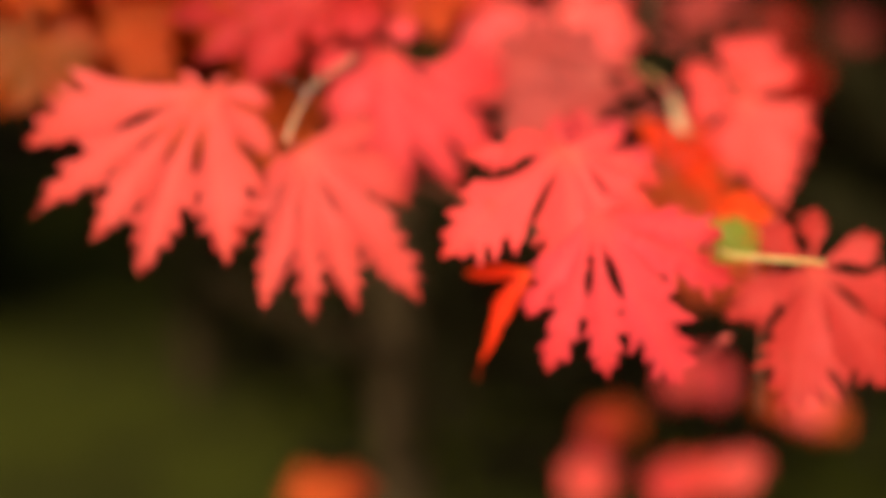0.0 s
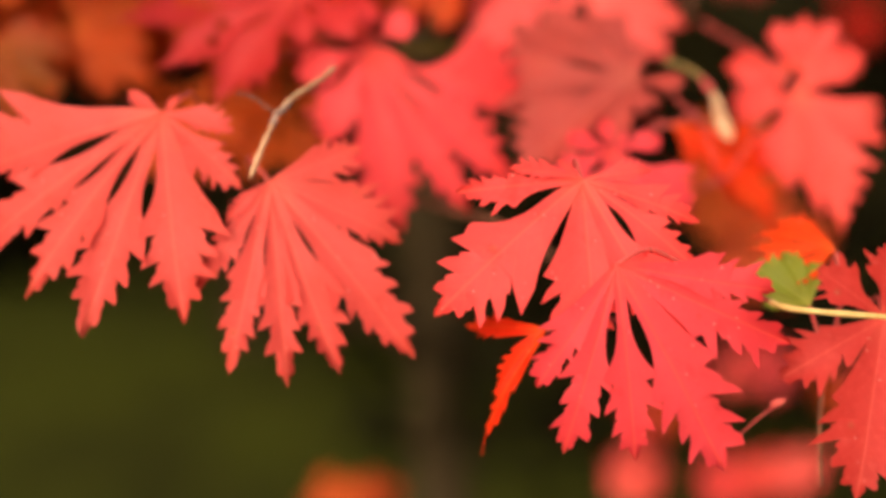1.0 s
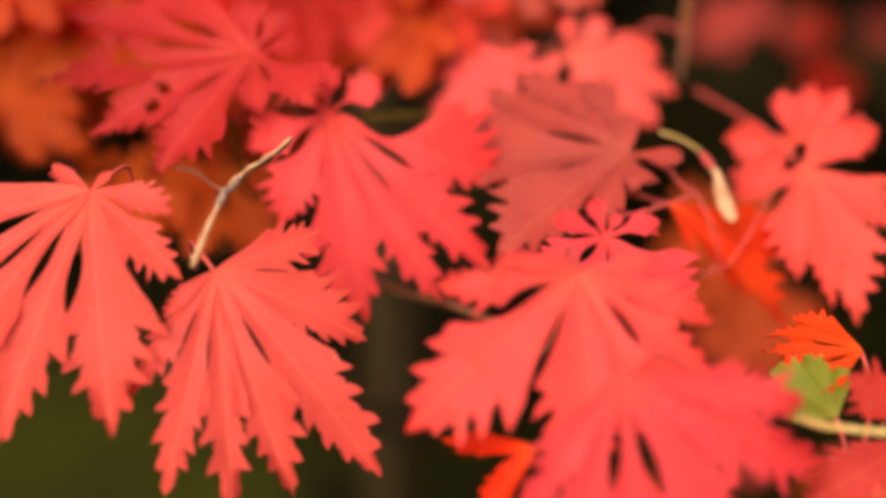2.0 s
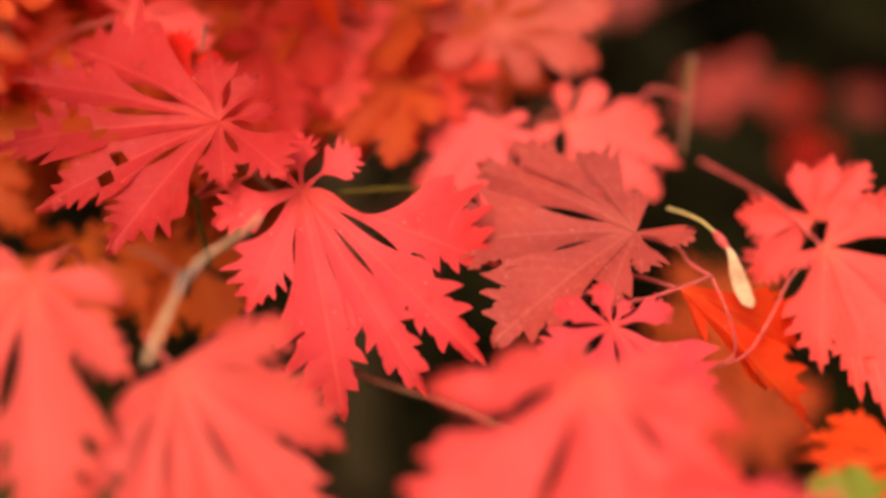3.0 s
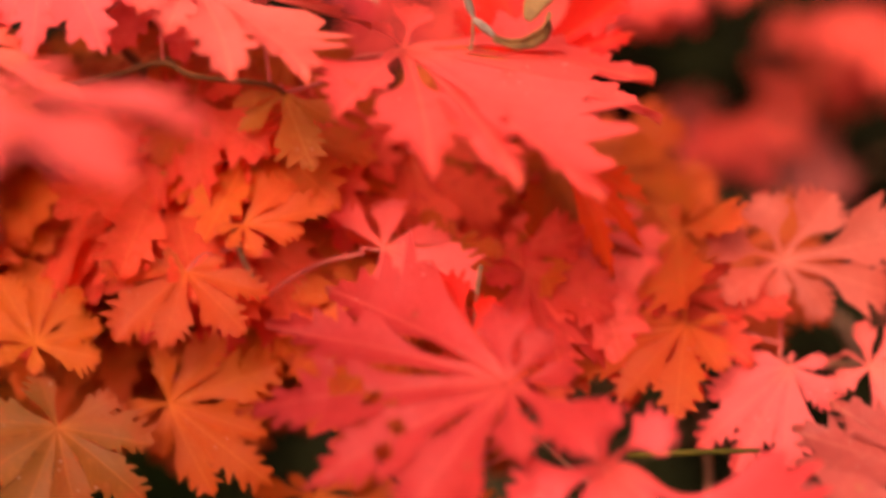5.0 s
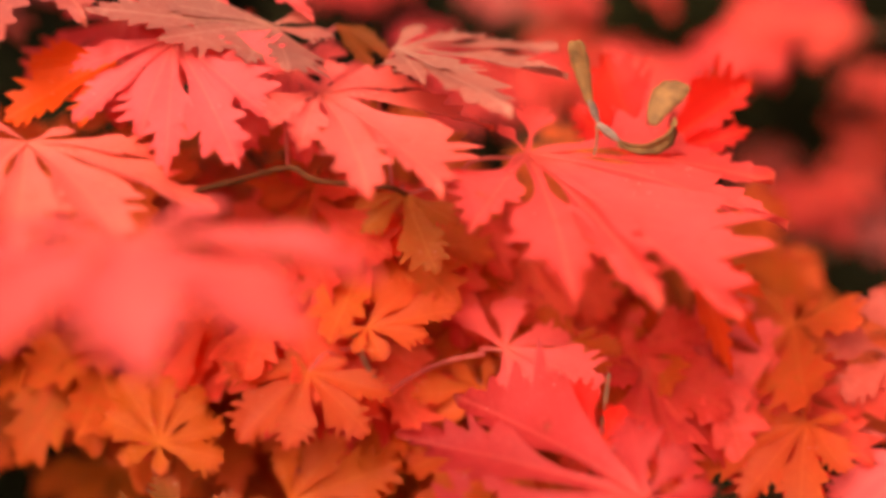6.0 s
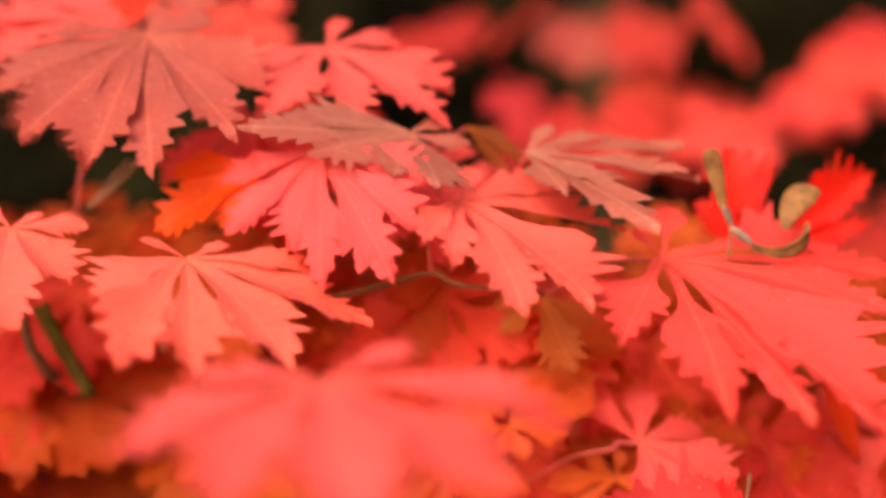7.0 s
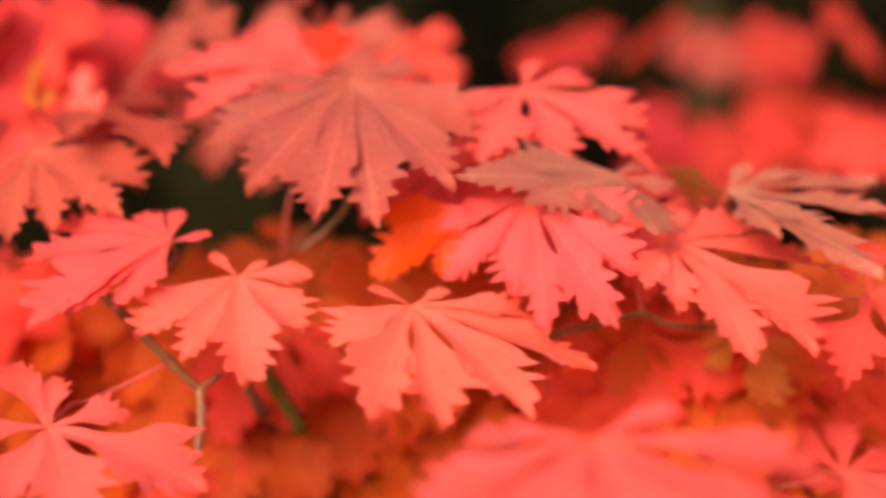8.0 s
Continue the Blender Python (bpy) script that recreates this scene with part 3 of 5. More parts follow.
twig(middle_branch, 0.0004, "red", (0.0700, -0.0100, 1.0050), (0.0746, -0.0120, 0.9946), (0.0765, -0.0120, 0.9852), (0.0717, -0.0100, 0.9799))

maple_leaf(front_branch, pose(-0.0883, -0.0760, 1.0181, -52.4, -17.1, 164.8), 0.078, "ruby", 1, fan=((-154, 7), (-94, 23), (-72, 33), (-32, 61), (-9, 66), (14, 63), (30, 70), (51, 63), (101, 11)), full=1.0, blunt=0.85, cut=0.50)
maple_leaf(front_branch, pose(-0.0570, -0.0850, 1.0005, -58.7, 25.0, -155.6), 0.069, "ruby", 2, fan=((-79, 28), (-36, 40), (-9, 63), (14, 57), (27, 57), (44, 54), (63, 37), (79, 17)), full=1.05, blunt=0.85, cut=0.50)
maple_leaf(front_branch, pose(0.0284, -0.1060, 1.0050, -58.1, 6.6, -175.8), 0.053, "coral", 3, fan=((-90, 18), (-63, 32), (-46, 39), (-19, 53), (5, 46), (56, 52), (89, 33), (105, 19), (132, 8)), full=1.05, blunt=0.85, cut=0.52)
maple_leaf(front_branch, pose(0.0361, -0.1250, 0.9875, -74.8, 8.5, 179.3), 0.049, "coral", 4, fan=((-72, 40), (-57, 48), (-22, 59), (1, 50), (22, 50), (40, 37)), full=0.9, blunt=1.35, slit=1.2, cut=0.5)
maple_leaf(front_branch, pose(0.0187, -0.1150, 0.9670, -62.1, -15.4, 136.5), 0.032, "deep", 5, fan=((7, 39), (19, 23), (67, 29)), full=0.42, blunt=0.8, droop=0.3)
maple_leaf(front_branch, pose(0.1087, -0.1040, 0.9663, -55.8, -10.9, 175.5), 0.050, "crimson", 6, fan=((-123, 22), (-77, 35), (-41, 44), (2, 48), (48, 33), (112, 22), (169, 19)), full=0.9)
maple_leaf(front_branch, pose(0.1003, -0.0800, 0.9789, 2.8, -19.8, 81.7), 0.0251, "scarlet", 7, lobes=5, spread=50)
maple_leaf(middle_branch, pose(-0.0369, -0.0030, 1.0263, -65.2, 19.9, -171.2), 0.063, "coral", 8, fan=((-158, 15), (-102, 19), (-47, 55), (-27, 66), (-10, 63), (10, 61), (44, 35), (90, 25), (156, 13)), full=1.05, blunt=0.9, slit=1.9, cut=0.54)
maple_leaf(middle_branch, pose(-0.0586, 0.0020, 1.0436, -17.3, -42.3, 114.5), 0.064, "crimson", 9, fan=((-162, 16), (-111, 32), (-81, 23), (-39, 46), (-11, 52), (14, 63), (35, 63), (55, 56), (99, 21), (150, 15)), full=0.95, blunt=0.9, slit=1.3, coarse=0.8, holes=((5, 2, 30, 37), (5, 1, 26, 29), (5, 3, 33, 35), (5, 0, 22, 24), (4, 2, 28, 31), (4, 1, 34, 38)))
maple_leaf(middle_branch, pose(0.0511, -0.0020, 1.0151, 3.4, -37.2, 84.9), 0.052, "dusky", 10, fan=((-156, 16), (-95, 17), (-71, 30), (-43, 51), (-5, 51), (30, 51), (45, 49), (62, 36), (94, 14)), full=1.15, blunt=1.1, slit=0.7, cut=0.66)
maple_leaf(middle_branch, pose(0.0411, -0.0350, 0.9973, -39.5, 3.1, -170.6), 0.037, "coral", 11, fan=((-136, 8), (-99, 16), (-43, 30), (-13, 24), (27, 23), (71, 21), (108, 15), (174, 11)), blunt=1.2)
maple_leaf(middle_branch, pose(0.1072, 0.0200, 1.0068, -43.0, 17.7, -164.1), 0.060, "coral", 12, fan=((-127, 16), (-94, 27), (-29, 34), (9, 52), (18, 46), (35, 39), (80, 13)), full=0.9, blunt=0.85, slit=0.5)
maple_leaf(middle_branch, pose(0.0623, -0.0050, 1.0008, -55.5, 35.3, -127.8), 0.050, "scarlet", 13, fan=((-24, 46), (0, 56), (4, 38), (22, 17)), full=0.9, fold=0.7)
maple_leaf(middle_branch, pose(0.1066, 0.0300, 1.0140, 87.6, -13.2, -6.5), 0.022, "coral", 14, fan=((-124, 25), (-78, 22), (-4, 17), (30, 19), (59, 22), (95, 25)), full=0.95, slit=0.6)
maple_leaf(back_branch, pose(0.0173, 0.0700, 1.0371, -55.5, -19.8, 161.1), 0.035, "pink", 15, fan=((-123, 10), (-70, 16), (-19, 29), (3, 34), (22, 34), (44, 24), (81, 11)), full=1.35, blunt=1.35, slit=0.6)
maple_leaf(back_branch, pose(0.0396, 0.0730, 1.0369, -57.0, 23.7, -163.4), 0.037, "pink", 16, fan=((-166, 12), (-103, 16), (-67, 30), (-44, 38), (-22, 37), (13, 28), (89, 14)), full=1.35, blunt=1.35, slit=0.6)
maple_leaf(back_branch, pose(0.0173, 0.0850, 1.0651, 32.4, 74.2, -61.6), 0.035, "brick", 17, fan=((-161, 22), (-98, 20), (-46, 25), (-4, 39), (25, 35), (54, 21), (107, 12), (157, 21)), full=1.15, blunt=1.4, slit=1.8)
maple_leaf(back_branch, pose(0.0079, 0.1200, 1.0637, -51.8, 46.9, -150.1), 0.0386, "flame", 18)
maple_leaf(back_branch, pose(-0.0103, 0.0720, 1.0484, -29.1, -31.2, 125.9), 0.043, "flame", 19, fan=((-136, 11), (-84, 20), (-48, 31), (-21, 31), (11, 41), (35, 34), (111, 16)), full=1.2, blunt=1.2, slit=0.7)
maple_leaf(low_branch, pose(-0.0924, 0.0580, 1.0698, -13.8, 29.9, -120.6), 0.042, "pink", 20, fan=((-171, 18), (-110, 17), (-48, 19), (2, 29), (38, 34), (57, 25)), full=1.25, blunt=1.2, slit=0.7)
maple_leaf(low_branch, pose(-0.0987, 0.0680, 1.0572, -62.3, 11.9, -170.5), 0.023, "flame", 21, fan=((-155, 8), (-81, 15), (-46, 22), (72, 15), (97, 20), (136, 10)), full=1.2, blunt=1.2)
maple_leaf(low_branch, pose(-0.1508, 0.0580, 1.0275, -56.9, 52.2, -155.2), 0.034, "orange", 22, fan=((-132, 15), (-84, 23), (-53, 32), (-17, 28), (3, 36), (30, 28), (60, 15), (133, 12)), full=1.4, blunt=1.3, slit=0.7)
maple_leaf(low_branch, pose(-0.1847, 0.0500, 1.0447, 67.8, 26.6, -4.9), 0.022, "orange", 23, fan=((-149, 11), (-93, 17), (-59, 22), (-22, 19), (5, 19), (45, 18), (75, 18), (146, 9)), full=1.4, blunt=1.35, slit=0.7)
maple_leaf(low_branch, pose(-0.1775, 0.0450, 1.0232, -49.8, -44.2, 163.6), 0.031, "amber", 24, fan=((-165, 17), (-122, 26), (-99, 32), (-62, 30), (-33, 31), (5, 26), (49, 21), (108, 15)), full=1.4, blunt=1.3, slit=0.7)
maple_leaf(low_branch, pose(-0.1450, 0.0550, 1.0635, -58.7, -4.4, 177.8), 0.029, "flame", 25, fan=((-108, 11), (-80, 24), (-52, 24), (6, 22), (40, 26), (88, 23), (128, 8)), full=1.4, blunt=1.25, slit=0.6)
maple_leaf(low_branch, pose(-0.1280, 0.0480, 1.0767, 37.8, 50.6, -47.6), 0.021, "flame", 26, fan=((-178, 8), (-26, 18), (14, 24), (31, 16), (91, 11), (131, 9)), full=1.4, blunt=1.25, slit=0.7)
maple_leaf(upper_branch, pose(-0.0867, 0.0490, 1.1213, -21.0, 7.6, -141.7), 0.074, "coral", 27, fan=((-139, 21), (-75, 57), (-63, 69), (-44, 68), (2, 80), (12, 72), (27, 69), (53, 45), (169, 11)), full=0.95, blunt=0.88, slit=1.8, cut=0.60, coarse=0.85)
maple_leaf(upper_branch, pose(-0.0461, 0.0660, 1.0952, -71.7, 32.7, -144.8), 0.053, "scarlet", 28, fan=((-31, 32), (-12, 37), (7, 37)), full=0.7, blunt=0.8, droop=0.3)
maple_leaf(upper_branch, pose(-0.0550, 0.0850, 1.1204, 85.9, 29.9, -0.5), 0.030, "deep", 29, fan=((-88, 25), (-49, 32), (28, 39), (46, 32), (56, 23)), full=1.0)
maple_leaf(upper_branch, pose(-0.1399, 0.0440, 1.1374, -20.8, 9.7, -121.7), 0.058, "pink", 30, fan=((-116, 16), (-77, 35), (-48, 48), (11, 52), (34, 51), (58, 35), (76, 28)), full=1.15)
maple_leaf(upper_branch, pose(-0.1777, 0.0470, 1.1513, -42.0, 18.1, -169.6), 0.051, "pink", 31, fan=((-51, 34), (-24, 41), (-10, 50), (13, 45), (30, 33), (63, 34), (87, 28)), full=1.1, blunt=1.15)
maple_leaf(upper_branch, pose(-0.1958, 0.0550, 1.1466, -35.5, -45.2, 135.1), 0.033, "scarlet", 32, fan=((-38, 21), (0, 33), (36, 26)), full=1.3, slit=0.3)
maple_leaf(upper_branch, pose(-0.1228, 0.0660, 1.1497, -13.4, 5.8, -141.0), 0.054, "pale", 33, fan=((-117, 15), (-84, 28), (-73, 47), (-37, 48), (1, 40), (9, 64), (22, 35)), full=0.8, droop=0.09, fold=0.2)
maple_leaf(upper_branch, pose(-0.1551, 0.0600, 1.1558, 29.5, -30.6, 80.6), 0.048, "pale", 34, fan=((-172, 17), (-111, 37), (-92, 29), (-48, 35), (-36, 50), (-26, 34), (143, 11)), droop=0.05, fold=0.15, wave=0.012)
maple_leaf(upper_branch, pose(-0.1813, 0.0850, 1.1808, -28.1, 4.2, -154.0), 0.054, "pink", 35, fan=((-149, 13), (-85, 22), (-47, 40), (-27, 51), (2, 39), (39, 43), (71, 28)), full=1.05, slit=0.9)
maple_leaf(upper_branch, pose(-0.2306, 0.0700, 1.1845, -30.3, -0.2, -171.6), 0.061, "rose", 36, fan=((-166, 13), (-97, 20), (-49, 45), (-27, 56), (-4, 64), (6, 64), (31, 56), (57, 48), (82, 30)), full=1.1, slit=0.4, cut=0.7, coarse=0.75)
maple_leaf(upper_branch, pose(-0.2413, 0.0950, 1.1902, -5.6, -26.8, 125.0), 0.047, "pink", 37, fan=((-29, 31), (-11, 51), (22, 51), (46, 44), (68, 38)), full=1.1)
maple_leaf(outer_branch, pose(-0.2091, 0.0220, 1.1249, -21.7, -0.9, -149.6), 0.052, "pink", 38, fan=((-102, 13), (-76, 35), (-51, 51), (-18, 51), (10, 52), (31, 50), (63, 29), (114, 12)), full=1.1)
maple_leaf(outer_branch, pose(-0.1616, -0.0550, 1.1075, -15.2, -1.4, -179.4), 0.056, "pink", 39, fan=((-107, 21), (-75, 52), (-49, 52), (-16, 52), (18, 45), (56, 44), (83, 27)), full=1.1)
maple_leaf(upper_branch, pose(-0.1192, 0.0600, 1.1111, -58.2, 20.1, -168.9), 0.023, "olive", 40, fan=((-37, 17), (3, 24), (71, 16), (94, 14)), full=1.2)
maple_leaf(outer_branch, pose(-0.2566, 0.0280, 1.1329, -26.2, -2.2, -167.9), 0.039, "pink", 41, fan=((-117, 9), (-86, 20), (-40, 28), (-2, 43), (22, 35), (45, 35), (131, 10)), full=1.3, blunt=1.25, slit=0.5)
maple_leaf(outer_branch, pose(-0.2759, 0.0310, 1.1427, -11.3, -22.3, 133.9), 0.041, "pink", 42, fan=((-131, 12), (-38, 30), (-22, 38), (-15, 47), (26, 41), (56, 38), (83, 17), (138, 11)), full=1.1, slit=0.7)
maple_leaf(outer_branch, pose(-0.3224, 0.0550, 1.1677, -24.4, 19.3, -143.5), 0.043, "brick", 43, fan=((-167, 9), (-85, 25), (-30, 39), (-8, 42), (18, 40), (35, 41), (78, 24)), full=1.1, slit=0.6)
maple_leaf(outer_branch, pose(-0.3102, 0.0800, 1.1792, -12.7, 0.1, -110.4), 0.052, "brick", 44, fan=((-164, 15), (-84, 36), (-74, 40), (29, 50), (65, 44)), full=0.8)
maple_leaf(outer_branch, pose(-0.2969, -0.0100, 1.1006, -23.1, 9.2, -142.2), 0.045, "pink", 45, fan=((-150, 15), (-80, 21), (-38, 44), (7, 35), (44, 27), (97, 22), (176, 22)), full=1.0)
maple_leaf(front_branch, pose(0.0910, -0.0950, 0.9673, 55.5, -29.9, 21.3), 0.017, "green", 46, fan=((-45, 13), (-15, 19), (16, 17), (44, 13)), full=1.7, slit=0.2, cut=0.8, droop=0.2)
maple_leaf(outer_branch, pose(-0.3294, 0.0750, 1.1804, 79.2, 17.9, -43.3), 0.017, "olive", 47, fan=((-73, 13), (-24, 17), (51, 12)), full=0.9)
maple_leaf(middle_branch, pose(-0.0680, 0.0220, 1.0522, 60.5, -6.8, 5.3), 0.020, "deep", 49, fan=((-32, 23), (-18, 19), (36, 12), (103, 9)), full=1.0)
maple_leaf(outer_branch, pose(-0.3095, 0.0700, 1.1760, 66.4, -4.1, -6.6), 0.018, "pink", 50, fan=((-49, 15), (-20, 22), (7, 11)), full=1.0)
maple_leaf(upper_branch, pose(-0.1403, 0.0780, 1.1573, -22.4, 25.6, -124.7), 0.030, "amber", 51, fan=((-13, 13), (7, 24), (25, 21)), full=1.3, slit=0.4)
maple_leaf(upper_branch, pose(-0.2432, 0.0950, 1.1891, 80.0, 4.8, -0.8), 0.0175, "deep", 48, lobes=3, spread=26)

small_leaf(back_branch, pose(-0.058, 0.100, 1.052, -60, 10, -150), 0.012, "pale", 1)
small_leaf(low_branch, pose(-0.114, 0.075, 0.998, -45, 8, -170), 0.036, "orange", 1)
small_leaf(low_branch, pose(-0.081, 0.078, 0.995, -50, -6, -195), 0.036, "orange", 4)
small_leaf(upper_branch, pose(-0.206, 0.095, 1.160, -40, 10, -175), 0.040, "coral", 3)
small_leaf(upper_branch, pose(-0.184, 0.098, 1.158, -40, -8, -190), 0.038, "coral", 1)
small_leaf(upper_branch, pose(-0.154, 0.080, 1.146, -45, 5, -170), 0.034, "pink", 1)
small_leaf(outer_branch, pose(-0.145, 0.080, 1.112, -48, 12, -165), 0.028, "flame", 4)
small_leaf(low_branch, pose(-0.056, 0.130, 1.059, -42, 8, -172), 0.046, "ember", 3)
small_leaf(low_branch, pose(-0.040, 0.140, 1.065, -46, -10, -190), 0.044, "ember", 1)
small_leaf(low_branch, pose(-0.069, 0.125, 1.072, -44, 14, -160), 0.044, "ember", 5)
small_leaf(upper_branch, pose(-0.112, 0.085, 1.108, -48, 6, -165), 0.036, "ember", 3)
small_leaf(upper_branch, pose(-0.102, 0.095, 1.096, -45, -6, -185), 0.036, "ember", 1)
small_leaf(low_branch, pose(-0.240, 0.100, 1.096, -42, 6, -175), 0.044, "flame", 2)
small_leaf(low_branch, pose(-0.264, 0.090, 1.084, -45, -8, -190), 0.040, "flame", 4)
small_leaf(outer_branch, pose(-0.129, 0.075, 1.099, -40, 10, -170), 0.038, "flame", 1)
small_leaf(upper_branch, pose(-0.156, 0.075, 1.091, -48, -4, -146), 0.043, "ember", 5)
small_leaf(upper_branch, pose(-0.166, 0.082, 1.083, -49, 2, -226), 0.043, "ember", 0)
small_leaf(upper_branch, pose(-0.136, 0.090, 1.081, -60, 5, -198), 0.038, "ember", 0)
small_leaf(upper_branch, pose(-0.130, 0.079, 1.102, -52, -14, -243), 0.040, "ember", 0)
small_leaf(upper_branch, pose(-0.152, 0.083, 1.097, -55, 24, -159), 0.046, "ember", 0)
small_leaf(upper_branch, pose(-0.148, 0.078, 1.109, -55, 0, -213), 0.042, "ember", 1)
small_leaf(upper_branch, pose(-0.139, 0.097, 1.096, -49, -4, -125), 0.039, "ember", 3)
small_leaf(back_branch, pose(-0.040, 0.092, 1.071, -40, 8, -165), 0.044, "coral", 3)
small_leaf(back_branch, pose(-0.055, 0.098, 1.057, -45, -8, -190), 0.036, "pink", 1)
small_leaf(back_branch, pose(-0.010, 0.094, 1.072, -40, 6, -237), 0.042, "flame", 2)
small_leaf(back_branch, pose(-0.071, 0.109, 1.078, -40, 1, -182), 0.045, "ember", 3)
small_leaf(back_branch, pose(-0.011, 0.116, 1.057, -47, -10, -120), 0.036, "flame", 1)
small_leaf(back_branch, pose(-0.030, 0.100, 1.065, -52, -11, -178), 0.038, "ember", 3)
small_leaf(back_branch, pose(-0.069, 0.102, 1.083, -50, 16, -135), 0.042, "ember", 2)
small_leaf(back_branch, pose(-0.052, 0.095, 1.072, -33, -12, -243), 0.037, "flame", 1)
small_leaf(back_branch, pose(-0.012, 0.092, 1.053, -41, 19, -197), 0.039, "ember", 5)
small_leaf(far_branch, pose(0.052, 0.400, 1.095, -37, -22, -194), 0.035, "crimson", 4)
small_leaf(far_branch, pose(0.044, 0.420, 1.099, -35, 11, -183), 0.030, "crimson", 4)
small_leaf(far_branch, pose(0.045, 0.355, 1.104, -36, 18, -225), 0.031, "crimson", 0)
small_leaf(outer_branch, pose(-0.304, 0.116, 1.044, -58, -20, -171), 0.040, "ember", 4)
small_leaf(outer_branch, pose(-0.344, 0.100, 1.090, -47, -11, -225), 0.039, "flame", 1)
small_leaf(outer_branch, pose(-0.345, 0.112, 1.122, -39, 5, -231), 0.048, "ember", 5)
small_leaf(outer_branch, pose(-0.219, 0.115, 1.064, -43, 8, -215), 0.036, "ember", 5)
small_leaf(outer_branch, pose(-0.292, 0.097, 1.104, -32, 1, -177), 0.035, "flame", 3)
small_leaf(outer_branch, pose(-0.210, 0.099, 1.073, -37, 10, -246), 0.041, "flame", 3)
small_leaf(outer_branch, pose(-0.226, 0.136, 1.075, -50, 0, -212), 0.048, "ember", 4)
small_leaf(outer_branch, pose(-0.275, 0.113, 1.098, -35, 3, -197), 0.046, "flame", 0)
small_leaf(outer_branch, pose(-0.303, 0.120, 1.109, -44, -18, -189), 0.047, "flame", 2)
small_leaf(outer_branch, pose(-0.223, 0.104, 1.119, -56, -15, -140), 0.042, "flame", 0)
small_leaf(outer_branch, pose(-0.350, 0.134, 1.054, -41, -16, -226), 0.049, "flame", 1)
small_leaf(outer_branch, pose(-0.364, 0.129, 1.123, -47, -20, -190), 0.045, "ember", 0)
small_leaf(outer_branch, pose(-0.229, 0.130, 1.099, -55, 13, -226), 0.043, "ember", 4)
small_leaf(outer_branch, pose(-0.227, 0.106, 1.111, -50, 24, -200), 0.048, "ember", 1)
small_leaf(outer_branch, pose(-0.269, 0.099, 1.084, -43, -20, -228), 0.046, "flame", 5)
small_leaf(outer_branch, pose(-0.259, 0.086, 1.110, -42, -16, -192), 0.041, "ember", 3)
small_leaf(outer_branch, pose(-0.206, 0.111, 1.104, -61, 5, -166), 0.048, "ember", 0)
small_leaf(outer_branch, pose(-0.213, 0.100, 1.093, -44, 4, -163), 0.045, "flame", 0)
small_leaf(outer_branch, pose(-0.356, 0.135, 1.041, -47, -13, -235), 0.043, "ember", 1)
small_leaf(outer_branch, pose(-0.291, 0.117, 1.056, -32, 23, -232), 0.035, "ember", 2)
small_leaf(outer_branch, pose(-0.289, 0.111, 1.086, -43, 0, -228), 0.046, "flame", 3)
small_leaf(outer_branch, pose(-0.210, 0.092, 1.117, -50, 20, -196), 0.041, "flame", 3)
small_leaf(outer_branch, pose(-0.301, 0.094, 1.073, -48, 9, -201), 0.045, "ember", 1)
small_leaf(outer_branch, pose(-0.339, 0.115, 1.121, -47, -8, -189), 0.036, "ember", 5)
small_leaf(outer_branch, pose(-0.290, 0.119, 1.065, -36, -9, -165), 0.041, "flame", 0)
small_leaf(outer_branch, pose(-0.211, 0.134, 1.108, -61, -8, -168), 0.039, "ember", 5)
small_leaf(upper_branch, pose(-0.093, 0.116, 1.064, -36, -11, -201), 0.047, "orange", 2)
small_leaf(upper_branch, pose(-0.175, 0.115, 1.048, -42, 5, -221), 0.047, "flame", 5)
small_leaf(upper_branch, pose(-0.176, 0.103, 1.100, -33, 23, -169), 0.036, "ember", 3)
small_leaf(upper_branch, pose(-0.209, 0.088, 1.071, -53, -22, -198), 0.045, "orange", 3)
small_leaf(upper_branch, pose(-0.098, 0.104, 1.099, -41, -21, -132), 0.035, "orange", 1)
small_leaf(upper_branch, pose(-0.212, 0.117, 1.075, -46, 5, -173), 0.049, "ember", 5)
small_leaf(upper_branch, pose(-0.146, 0.092, 1.064, -35, 17, -142), 0.043, "ember", 5)
small_leaf(upper_branch, pose(-0.210, 0.101, 1.061, -38, -21, -199), 0.036, "ember", 2)
small_leaf(upper_branch, pose(-0.209, 0.095, 1.067, -52, -14, -127), 0.047, "flame", 3)
small_leaf(upper_branch, pose(-0.179, 0.096, 1.069, -44, 23, -227), 0.046, "ember", 0)
small_leaf(upper_branch, pose(-0.166, 0.120, 1.074, -51, 0, -178), 0.040, "ember", 4)
small_leaf(upper_branch, pose(-0.178, 0.085, 1.078, -51, -9, -244), 0.039, "ember", 2)
small_leaf(upper_branch, pose(-0.088, 0.089, 1.094, -59, 9, -160), 0.035, "ember", 2)
small_leaf(upper_branch, pose(-0.148, 0.096, 1.094, -60, 17, -222), 0.040, "flame", 4)
small_leaf(low_branch, pose(-0.188, 0.169, 1.019, -40, 23, -165), 0.043, "orange", 3)
small_leaf(low_branch, pose(-0.071, 0.177, 1.009, -46, 0, -211), 0.040, "flame", 0)
small_leaf(low_branch, pose(-0.119, 0.116, 1.082, -44, 24, -198), 0.040, "flame", 4)
small_leaf(low_branch, pose(-0.146, 0.166, 1.027, -36, 23, -149), 0.032, "flame", 5)
small_leaf(low_branch, pose(-0.090, 0.127, 1.085, -34, -23, -226), 0.048, "orange", 5)
small_leaf(low_branch, pose(-0.093, 0.169, 1.096, -38, -12, -141), 0.037, "flame", 3)
small_leaf(low_branch, pose(-0.230, 0.175, 1.011, -36, -4, -176), 0.043, "orange", 5)
